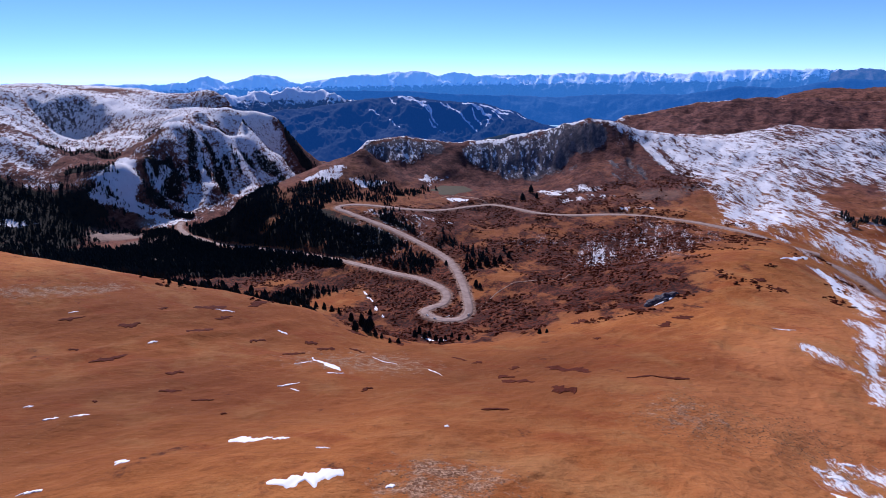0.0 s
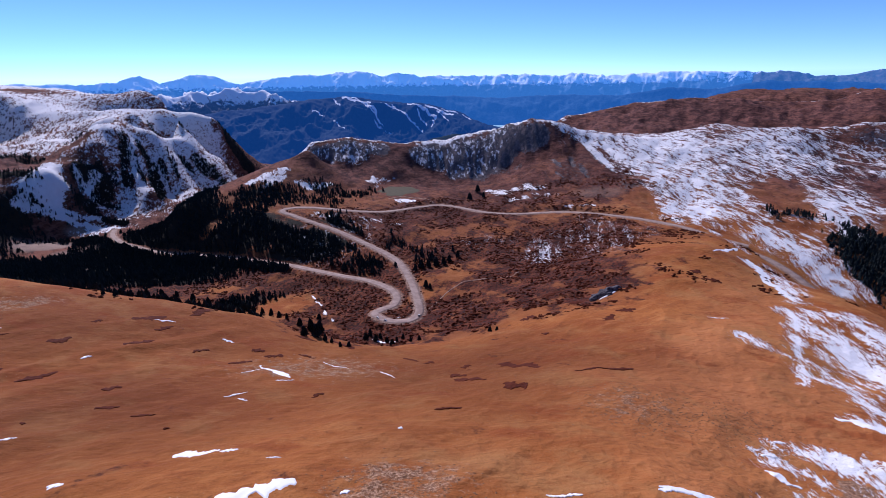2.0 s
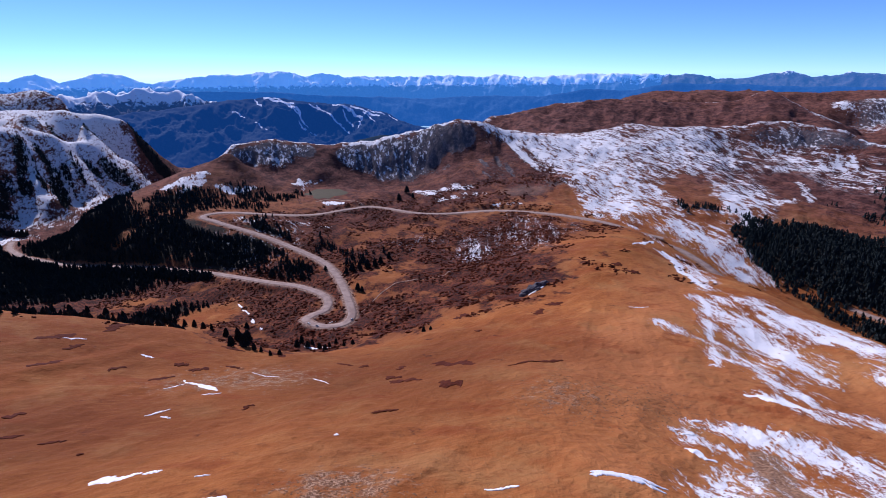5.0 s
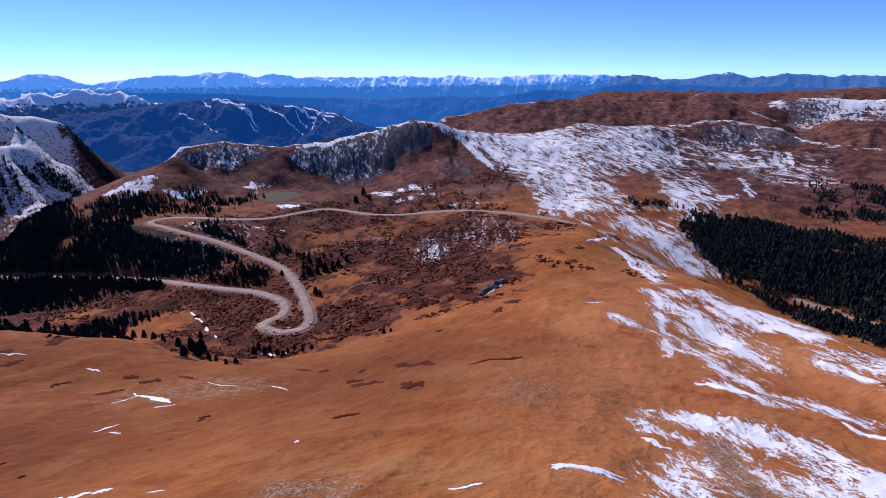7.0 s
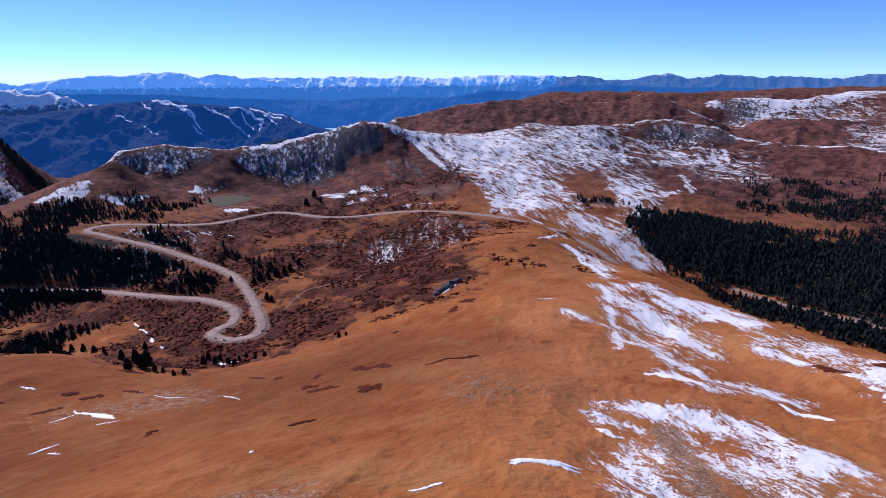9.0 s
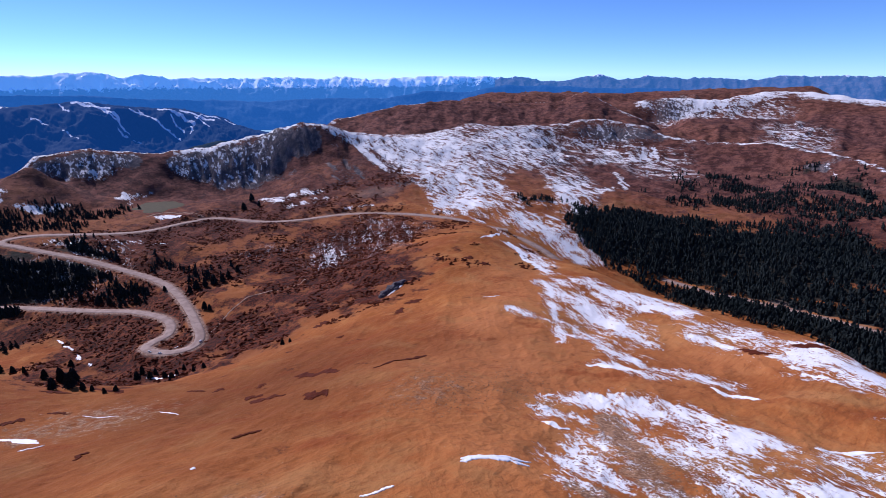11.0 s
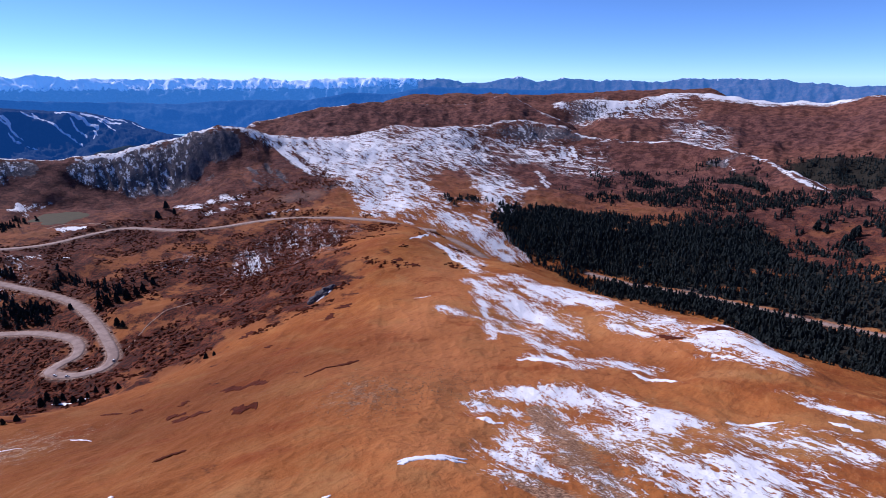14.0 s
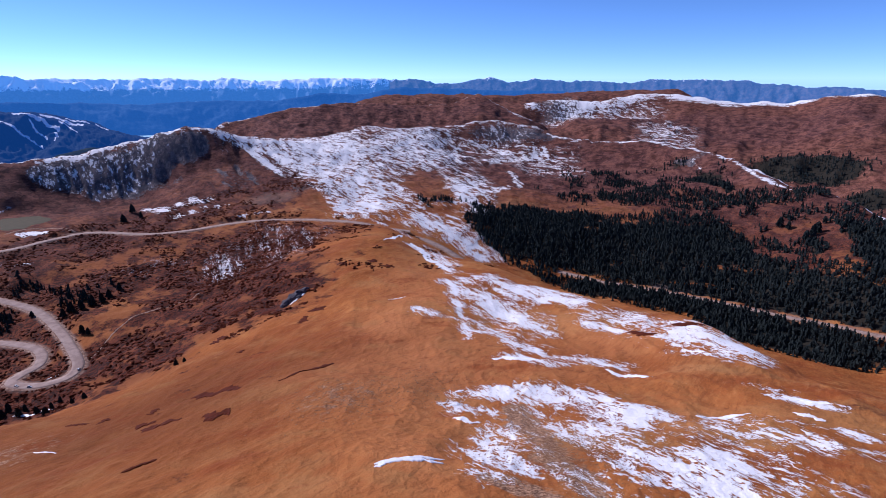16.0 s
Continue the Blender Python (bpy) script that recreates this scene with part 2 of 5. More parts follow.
def fractal(x, y, size, octaves, seed=1, gain=0.5, ridged=False):
    out, amp, tot = np.zeros(np.shape(x)), 1.0, 0.0
    x, y = np.asarray(x, float) / size, np.asarray(y, float) / size
    for k in range(octaves):
        n = value_noise(x, y, seed + k)
        out += amp * ((1 - 2 * np.abs(n)) if ridged else n)
        tot += amp
        amp *= gain
        x, y = (x * 0.8 - y * 0.6) * 2.03 + 11.3, (x * 0.6 + y * 0.8) * 2.03 - 7.7
    return out / tot


# Ridges, brows, benches and valley floors: x, y, z in metres along each.
LAND = {
    "near_foot": [(-130, 131, 284), (-80, 127, 288), (-2, 126, 286), (79, 137, 276)],
    "near_slope": [(-201, 215, 258), (-129, 216, 254), (-3, 228, 244), (114, 232, 243)],
    "mid_slope": [(-299, 336, 236), (-198, 348, 224), (-83, 371, 198), (-4, 350, 197), (82, 335, 204), (177, 331, 214)],
    "left_brow": [(-465, 537, 232), (-379, 534, 214), (-304, 534, 199), (-214, 528, 183), (-135, 513, 169), (-78, 479, 162), (-28, 469, 155)],
    "bowl_foot": [(22, 490, 140), (90, 492, 151), (156, 507, 161), (221, 515, 173), (302, 542, 189), (387, 607, 191)],
    "stream": [(-54, 617, 97), (-76, 661, 94), (-124, 730, 90), (-206, 800, 83), (-362, 907, 73), (-539, 1045, 62), (-761, 1219, 50)],
    "hairpin_flat": [(6, 599, 110), (-23, 646, 108), (29, 642, 113), (0, 686, 111)],
    "lower_bench": [(-81, 809, 104), (-189, 905, 94), (-399, 1046, 76), (-619, 1248, 60)],
    "forest_left": [(-872, 1096, 76), (-941, 1142, 127), (-920, 1260, 138), (-995, 1228, 173), (-842, 1290, 88)],
    "basin_foot": [(-696, 1351, 55), (-775, 1309, 53), (-618, 1494, 62), (-550, 1638, 75), (-447, 1654, 100)],
    "basin_right": [(-470, 1724, 55), (-450, 1907, 40), (-523, 2300, 50)],
    "ridge_crest": [(-448, 1252, 139), (-400, 1321, 151), (-329, 1387, 174), (-276, 1423, 192), (-207, 1476, 232), (-116, 1495, 243), (21, 1490, 225), (127, 1470, 233), (241, 1435, 256), (307, 1402, 275), (363, 1373, 289), (415, 1337, 280)],
    "crest_right": [(488, 1344, 261), (583, 1371, 240), (656, 1404, 231), (747, 1415, 238)],
    "apron": [(-286, 1186, 156), (-116, 1255, 146), (43, 1239, 142), (188, 1165, 146), (301, 1079, 157)],
    "spur": [(473, 1297, 239), (496, 1180, 210), (490, 1117, 191), (502, 990, 178), (484, 898, 161), (496, 757, 159)],
    "spur_red": [(330, 1195, 184), (377, 1107, 173), (417, 996, 162)],
    "upper_bench": [(-222, 1108, 146), (-104, 1105, 139), (49, 1079, 141), (225, 990, 144), (391, 882, 161)],
    "bowl": [(103, 854, 134), (218, 759, 133), (319, 745, 155), (386, 769, 164), (133, 626, 138), (85, 695, 127), (29, 860, 124)],
    "forest_mid": [(-91, 946, 120), (-198, 965, 116), (-321, 1031, 122), (-440, 1117, 135), (-286, 1073, 133)],
    "snow_face": [(627, 1058, 190), (562, 851, 156), (781, 1126, 198), (697, 915, 166), (632, 1181, 204), (561, 970, 166)],
    "spine": [(82, 103, 282), (142, 165, 247), (201, 229, 225), (285, 322, 203), (355, 433, 184), (423, 558, 172), (478, 690, 160), (518, 773, 152)],
    "right_near": [(132, 71, 276), (169, 44, 274), (199, 20, 274), (222, 126, 241), (269, 78, 246), (288, 36, 253), (247, 203, 224)],
    "right_brow": [(511, 521, 146), (496, 405, 152), (473, 281, 173), (436, 188, 198), (390, 126, 215), (344, 73, 230), (347, 45, 234)],
    "right_mid": [(345, 320, 187), (326, 240, 200), (309, 158, 221)],
    "valley_right": [(701, 657, 100), (740, 556, 75), (759, 475, 66), (812, 296, 70), (839, 195, 74), (838, 126, 80)],
    "valley_low": [(715, 535, 66), (780, 281, 60), (818, 117, 58)],
    "forest_right": [(746, 781, 139), (976, 748, 136), (805, 610, 113), (917, 446, 108), (1102, 547, 135), (1023, 345, 112), (939, 199, 129), (1161, 407, 163), (1064, 236, 150)],
    "red_crest": [(886, 1428, 258), (996, 1378, 251), (1131, 1322, 258), (1248, 1241, 274), (1318, 1136, 255), (1342, 1044, 230), (1393, 921, 225), (1424, 814, 230), (1418, 697, 225), (1371, 559, 211), (1342, 495, 201), (1298, 406, 181), (1262, 313, 177), (1161, 212, 166)],
    "red_foot": [(1099, 1284, 223), (1200, 1190, 210), (1259, 1081, 190), (1298, 985, 180), (1337, 878, 181), (1370, 777, 186), (1358, 660, 183), (1317, 531, 179)],
    "red_face": [(923, 1079, 185), (1002, 949, 164), (1125, 867, 155), (1162, 725, 149), (1188, 598, 165), (1198, 477, 164), (754, 959, 164)],
    "second_foot": [(671, 1777, 219), (810, 1696, 204), (1037, 1710, 222), (1268, 1611, 232)],
    "second_ridge": [(689, 2142, 232), (812, 2130, 252), (940, 2099, 281), (1048, 2070, 285), (1173, 2013, 300), (1328, 1914, 288), (1472, 1794, 290), (1614, 1708, 330), (1611, 1571, 288), (1599, 1438, 252)],
    "back_valley": [(1595, 1122, 213), (1762, 904, 182), (1694, 609, 151), (1687, 467, 154), (1568, 318, 161)],
    "third_slope": [(1878, 1412, 252), (1907, 1097, 226), (2040, 949, 229), (2091, 684, 216), (2096, 477, 274)],
    "third_foot": [(1954, 1654, 212), (2029, 1586, 217), (2106, 1490, 232), (2190, 1402, 245), (2243, 1354, 265), (2315, 1184, 270), (2379, 1023, 263), (2439, 811, 260)],
    "third_ridge": [(2002, 1736, 300), (2160, 1535, 297), (2325, 1412, 334), (2407, 1267, 331), (2478, 1073, 309), (2544, 962, 306), (2571, 825, 314), (2583, 714, 334), (2531, 596, 348)],
    "fourth": [(1457, 2391, 292), (1626, 2341, 318), (1786, 2221, 312), (2285, 1944, 310), (2563, 1654, 331), (2742, 1446, 346)],
    "ridge_lee": [(-486, 1356, 64), (-432, 1426, 76), (-354, 1494, 99), (-297, 1531, 117), (-222, 1585, 157), (-125, 1605, 168), (23, 1600, 150), (137, 1579, 158), (260, 1543, 181), (330, 1509, 200), (391, 1479, 214), (448, 1442, 205)],
    "red_lee": [(938, 1513, 210), (1054, 1459, 203), (1196, 1398, 210), (1319, 1311, 226), (1393, 1202, 207), (1420, 1106, 182), (1477, 976, 177), (1511, 864, 182), (1508, 741, 177), (1463, 596, 163), (1436, 529, 153), (1393, 436, 133), (1359, 337, 129), (1259, 230, 118)],
    "second_lee": [(725, 2256, 172), (855, 2243, 192), (989, 2209, 221), (1102, 2177, 225), (1233, 2117, 240), (1397, 2013, 228), (1548, 1886, 230), (1697, 1795, 270), (1697, 1655, 228), (1688, 1518, 192)],
    "third_lee": [(2093, 1814, 240), (2258, 1605, 237), (2427, 1474, 274), (2513, 1323, 271), (2588, 1121, 249), (2656, 1005, 246), (2685, 861, 254), (2699, 746, 274), (2648, 623, 288)],
    "brow_lee": [(539, 550, 114), (527, 430, 120), (507, 301, 141), (473, 204, 166), (428, 139, 183), (383, 82, 198), (387, 51, 202)],
    "left_lee": [(-504, 582, 194), (-413, 583, 176), (-334, 587, 161), (-237, 584, 145), (-150, 571, 131), (-88, 538, 124), (-32, 529, 117)],
    "beyond_ridge": [(-400, 1750, 60), (-100, 1850, 70), (200, 1900, 90), (480, 1800, 150), (600, 2000, 110), (-600, 2000, 30)],
    "deep_valley": [(-900, 2600, 10), (-400, 2500, 0), (200, 2500, 0), (700, 2600, 10), (0, 3500, -20), (1200, 3300, 0)],
    "spur_left": [(-777, 1734, 273), (-776, 1657, 256), (-788, 1574, 229), (-812, 1493, 205), (-829, 1415, 190), (-852, 1354, 171), (-869, 1295, 137)],
    "spur_right": [(-777, 1734, 273), (-731, 1786, 246), (-675, 1846, 210), (-616, 1887, 170), (-562, 1919, 119), (-509, 1882, 59), (-461, 1792, 23)],
    "shoulder": [(-1142, 2111, 298), (-981, 2136, 302), (-837, 2153, 297), (-732, 2159, 278), (-652, 2153, 253)],
    "shoulder_slope": [(-952, 1928, 268), (-809, 1916, 270), (-709, 1955, 242)],
    "rib_one": [(-764, 1608, 208), (-762, 1509, 161), (-755, 1428, 114), (-757, 1387, 86)],
    "gully_one": [(-756, 1633, 183), (-752, 1558, 136), (-733, 1484, 94), (-706, 1425, 64)],
    "rib_two": [(-736, 1664, 200), (-704, 1591, 146), (-672, 1540, 105), (-660, 1490, 70)],
    "gully_two": [(-717, 1722, 178), (-688, 1663, 125), (-656, 1606, 75)],
    "rib_three": [(-684, 1751, 188), (-643, 1708, 135), (-604, 1658, 84)],
    "gully_three": [(-659, 1814, 156), (-610, 1757, 95), (-577, 1721, 64)],
    "rib_four": [(-610, 1847, 150), (-561, 1805, 104), (-522, 1754, 64)],
    "gully_left": [(-809, 1535, 182), (-804, 1458, 147), (-795, 1394, 114)],
    "piste_slope": [(-822, 1407, 179), (-820, 1374, 141), (-808, 1358, 112)],
    "bowl_floor": [(-1208, 1742, 238), (-1105, 1774, 223), (-1005, 1855, 222), (-947, 1908, 239)],
    "bowl_lip": [(-1139, 1595, 216), (-1056, 1603, 204), (-971, 1610, 188)],
    "brown_flat": [(-1041, 1369, 187), (-1020, 1434, 190), (-957, 1477, 188), (-917, 1502, 187)],
    "cirque_rim": [(-1451, 2011, 337), (-1427, 2089, 345), (-1385, 2141, 347), (-1325, 2120, 318), (-1251, 2072, 280)],
    "cirque_foot": [(-1419, 1985, 252), (-1359, 2027, 231), (-1279, 2054, 243)],
    "left_arete": [(-1358, 1731, 381), (-1307, 1720, 361), (-1269, 1711, 334), (-1225, 1694, 285), (-1191, 1681, 244)],
    "left_slope": [(-1105, 1370, 275), (-1097, 1427, 251), (-1215, 1525, 314), (-1176, 1555, 280)],
    "high_slope": [(-1146, 2029, 263), (-1042, 2051, 270), (-1277, 2356, 333), (-1404, 2376, 348), (-1639, 2392, 365)],
    "plateau": [(-1849, 2363, 392), (-1826, 2430, 402), (-1746, 2488, 398), (-1626, 2569, 385), (-1512, 2591, 375), (-1390, 2602, 365), (-1265, 2554, 345)],
    "plateau_step": [(-1182, 2428, 330), (-1131, 2540, 345), (-1043, 2577, 347), (-969, 2520, 321)],
    "cliff_foot": [(-198, 1391, 188), (-126, 1386, 171), (-68, 1400, 179), (-27, 1430, 197)],
    "cliff_foot_right": [(75, 1403, 179), (119, 1367, 154), (173, 1341, 147), (227, 1326, 158), (291, 1306, 177), (342, 1296, 202), (383, 1307, 234)],
    "lit_rib": [(21, 1455, 220), (17, 1415, 199), (5, 1360, 173), (-13, 1310, 151)],
    "nose": [(-299, 1255, 180), (-249, 1301, 190), (-201, 1377, 222)],
    "spur_right_lee": [(-782, 1911, 146), (-722, 1975, 110), (-659, 2019, 70), (-601, 2053, 19), (-545, 2014, -41), (-493, 1917, -77)],
    "shoulder_lee": [(-1059, 2307, 182), (-904, 2325, 177), (-791, 2332, 158), (-704, 2325, 133)],
    "arete_lee": [(-1385, 1823, 291), (-1345, 1814, 264), (-1298, 1796, 215), (-1262, 1782, 174)],
    "behind_back": [(3000, 2600, 60), (-2600, 2800, 60), (3300, 800, 80), (2000, 4000, 0), (-1500, 4300, -20), (4500, 1000, 0), (-4200, 1000, 0)],
    "summit": [(0, 0, 312), (-60, -80, 325), (80, -60, 300), (0, -250, 345), (-300, -200, 330), (300, -250, 280)],
    "rear": [(-900, -500, 300), (900, -600, 150), (0, -1500, 330), (-2500, -2500, 200), (2500, -2500, 150), (0, -4500, 100), (-1500, 500, 180), (1500, 300, 160)],
}
SCATTERED = {"left_slope", "high_slope", "shoulder_slope", "ridge_lee", "red_lee", "second_lee", "third_lee", "brow_lee", "left_lee", "forest_left", "red_face", "forest_right", "bowl", "forest_mid", "snow_face", "right_near", "plateau", "hairpin_flat", "basin_right", "beyond_ridge", "deep_valley", "behind_back", "summit", "rear"}


def guide_points():
    pts = []
    for name, line in LAND.items():
        p = np.array(line, float)
        if name in SCATTERED:
            pts += list(p)
            continue
        for a, b in zip(p[:-1], p[1:]):
            r = np.hypot(*(a + b)[:2]) / 2
            k = max(1, int(np.hypot(*(b - a)[:2]) / (0.026 * r + 6)))
            pts += [a + (b - a) * i / k for i in range(k)]
        pts.append(p[-1])
    return np.array(pts)


GUIDE = guide_points()


def spread(a, b):
    return np.sqrt((a[:, None, 0] - b[None, :, 0]) ** 2 + (a[:, None, 1] - b[None, :, 1]) ** 2 + 225.0)


def surface_weights():
    n = len(GUIDE)
    a = np.zeros((n + 3, n + 3))
    a[:n, :n] = -spread(GUIDE, GUIDE) + np.eye(n) * 0.2
    a[:n, n:] = np.c_[np.ones(n), GUIDE[:, :2] / 1000]
    a[n:, :n] = a[:n, n:].T
    return np.linalg.solve(a, np.r_[GUIDE[:, 2], 0, 0, 0])


WEIGHTS = surface_weights()


def smooth_height(x, y):
    q, n = np.c_[np.ravel(x), np.ravel(y)], len(GUIDE)
    out = np.empty(len(q))
    for i in range(0, len(q), 20000):
        b = q[i:i + 20000]
        out[i:i + 20000] = -spread(b, GUIDE) @ WEIGHTS[:n] + np.c_[np.ones(len(b)), b / 1000] @ WEIGHTS[n:]
    return out.reshape(np.shape(x))


# Patches of cover: x, y, half width across the slope's view, half depth, amount.
SNOW = [(-1221, 1710, 351, 260, 0.66), (613, 747, 63, 67, 0.6), (631, 689, 51, 54, 0.62), (644, 1286, 227, 260, 0.72), (602, 1003, 137, 176, 0.64),
    (537, 898, 67, 92, 0.76), (826, 904, 52, 139, 0.55), (905, 1254, 162, 260, 0.6), (1179, 1168, 157, 83, 0.42), (1179, 968, 113, 181, 0.34),
    (475, 1333, 67, 260, 0.6), (466, 1072, 50, 76, 0.35), (2053, 1575, 108, 252, 0.6), (2200, 1441, 165, 206, 0.5), (1871, 1009, 111, 260, 0.38),
    (226, 773, 27, 67, 0.45), (-1249, 2140, 517, 255, 0.74), (-739, 1642, 142, 184, 0.72)] + [(-1356, 2042, 179, 59, 0.6), (-665, 1831, 163, 260, 0.9), (-969, 2105, 290, 152, 0.7), (-1199, 1562, 206, 259, 0.74), (-614, 1702, 152, 141, 0.62),
    (-710, 1354, 65, 28, 0.62), (-865, 1337, 67, 40, 0.55), (-1415, 2230, 606, 138, 0.68), (-716, 1478, 104, 63, 0.68), (-1364, 2017, 178, 48, 0.5),
    (-931, 1142, 47, 10, 0.5), (-88, 395, 28, 39, 0.13), (-198, 273, 66, 26, 0.11), (-102, 166, 22, 18, 0.13), (93, 764, 94, 89, 0.16),
    (-31, 359, 22, 41, 0.1), (312, 769, 181, 193, 0.24), (149, 847, 141, 140, 0.2)] + [(-93, 969, 106, 137, 0.28)]
FOREST = [(863, 375, 165, 33, 1.0), (897, 204, 121, 19, 1.0), (805, 485, 124, 25, 1.0), (809, 384, 199, 22, 1.0), (846, 272, 197, 18, 1.0), (-435, 1082, 151, 40, 1.0), (-298, 1028, 104, 71, 1.0),
    (-206, 1011, 45, 58, 0.8), (-153, 939, 83, 73, 1.0), (-877, 1181, 172, 124, 1.0), (-935, 1205, 194, 90, 1.0), (-507, 936, 348, 123, 1.0),
    (-695, 1076, 345, 167, 1.0), (-409, 950, 226, 105, 0.9), (-196, 753, 79, 35, 0.9)] + [(-139, 999, 65, 50, 0.7), (-46, 839, 37, 34, 0.5), (-170, 1069, 105, 30, 0.55), (-173, 1183, 153, 108, 0.4), (-286, 1186, 78, 48, 0.7),
    (-428, 1123, 90, 206, 1.0), (71, 806, 36, 27, 0.5), (-34, 573, 47, 77, 0.25), (-81, 809, 81, 52, 0.35), (41, 907, 59, 82, 0.25),
    (909, 496, 314, 99, 1.0), (793, 600, 162, 82, 1.0), (1023, 345, 233, 87, 1.0), (785, 693, 102, 61, 1.0), (973, 245, 141, 95, 1.0),
    (799, 333, 290, 44, 1.0), (861, 171, 97, 45, 1.0), (807, 217, 141, 57, 1.0)] + [(1122, 559, 267, 58, 0.5), (1114, 294, 110, 62, 0.45), (1293, 583, 45, 69, 0.8), (1356, 704, 48, 19, 0.8), (708, 827, 70, 65, 0.4),
    (1725, 507, 151, 113, 1.0), (1472, 303, 64, 62, 0.9), (1162, 725, 174, 111, 0.35)]
# First two ovals: scrub colour also stands in for the right slopes' weaker light.
SCRUB = [(1080, 360, 210, 190, 0.95), (1250, 640, 170, 150, 0.8), (-8, 628, 87, 49, 1.00),
    (173, 744, 135, 127, 1.00),
    (100, 1018, 220, 74, 0.90),
    (-74, 732, 116, 95, 1.00),
    (-133, 792, 179, 86, 0.90),
    (145, 823, 155, 194, 0.90),
    (211, 609, 93, 119, 0.85),
    (33, 968, 293, 163, 0.80),
    (275, 810, 168, 115, 0.95),
    (73, 585, 68, 86, 0.80),
    (19, 583, 54, 50, 0.80),
    (-322, 849, 251, 122, 0.90),
    (-64, 603, 64, 110, 0.90),
    (165, 1393, 475, 198, 0.75),
    (434, 1138, 116, 206, 0.75),
    (250, 1107, 242, 186, 0.80),
    (1158, 893, 495, 257, 0.75),
    (1186, 417, 293, 260, 0.60),
    (1002, 1808, 562, 260, 0.80)] + [
    (2110, 879, 669, 260, 0.75),
    (1485, 1570, 406, 121, 0.70),
    (-1071, 1541, 158, 138, 0.80),
    (-1041, 1370, 163, 94, 0.50)]
ROCK = [(1261, 1154, 179, 23, 0.8), (1375, 670, 80, 16, 0.6), (2042, 1597, 162, 217, 0.7), (2200, 1441, 165, 43, 0.5), (613, 998, 100, 154, 0.35),
    (-741, 1445, 206, 96, 0.45), (-1361, 2057, 154, 58, 0.9), (-1428, 1898, 99, 152, 0.7), (399, 1180, 66, 100, 0.45), (112, 215, 33, 28, 0.5),
    (160, 206, 32, 19, 0.3), (-3, 130, 27, 24, 0.62), (-62, 348, 72, 55, 0.6), (-340, 415, 82, 22, 0.6), (481, 1052, 49, 79, 0.5),
    (1281, 1126, 107, 27, 0.4)]
CLEARINGS = [(-731, 1169, 67, 86, 1.00),
    (-762, 1322, 59, 23, 1.00),
    (-851, 1461, 25, 212, 0.90),
    (-884, 1338, 44, 20, 0.90),
    (-729, 1349, 74, 8, 0.90),
    (-832, 1367, 51, 16, 0.80),
    (-154, 736, 41, 42, 1.00),
    (-357, 1076, 27, 13, 1.00),
    (32, 407, 29, 64, 1.00),
    (63, 944, 41, 43, 0.45),
    (165, 886, 49, 41, 0.40),
    (114, 732, 41, 34, 0.50),
    (-274, 815, 38, 27, 0.80),
    (1094, 304, 73, 34, 0.50),
    (1365, 725, 98, 21, 0.30)]
SNOW_FREE = [(814, 323, 195, 43, 1.0), (835, 193, 115, 29, 1.0), (399, 1180, 99, 112, 1.0), (342, 1294, 71, 80, 0.9), (446, 955, 45, 80, 1.0),
    (445, 1073, 62, 83, 0.9), (390, 671, 51, 77, 0.8), (754, 959, 52, 109, 0.8), (362, 483, 40, 82, 0.5), (-573, 2963, 159, 220, 0.7),
    (5, 1408, 45, 45, 0.8), (-1037, 1489, 152, 107, 0.8)]
# Ovals where the tundra takes a darker red-brown tone.
DARK_TUNDRA = [(-168, 236, 112, 87, 1.00),
    (-275, 377, 155, 78, 0.80),
    (-130, 386, 94, 99, 0.60),
    (1, 190, 37, 55, 0.40),
    (39, 332, 121, 100, 1.00)]
# Pale tan ground, with stronger sun on spine and shoulder put into the colour.
SUNLIT_TAN = [(225, 332, 30, 55, 1.1), (300, 400, 26, 60, 0.9), (150, 262, 40, 30, 0.8), (193, 247, 49, 94, 1.15),
    (341, 199, 55, 37, 0.80),
    (318, 425, 30, 145, 0.90),
    (241, 193, 59, 22, 0.70),
    (95, 135, 20, 45, 0.70),
    (232, 116, 32, 28, 0.50),
    (373, 270, 21, 25, 0.60)]
BARE_EARTH = [(-769, 1211, 52, 46, 1.00),
    (-748, 1337, 36, 15, 0.90),
    (-673, 1154, 43, 31, 0.80),
    (-545, 1012, 50, 31, 0.60),
    (803, 400, 30, 8, 0.50),
    (833, 235, 39, 9, 0.70),
    (411, 1032, 47, 22, 0.30)]
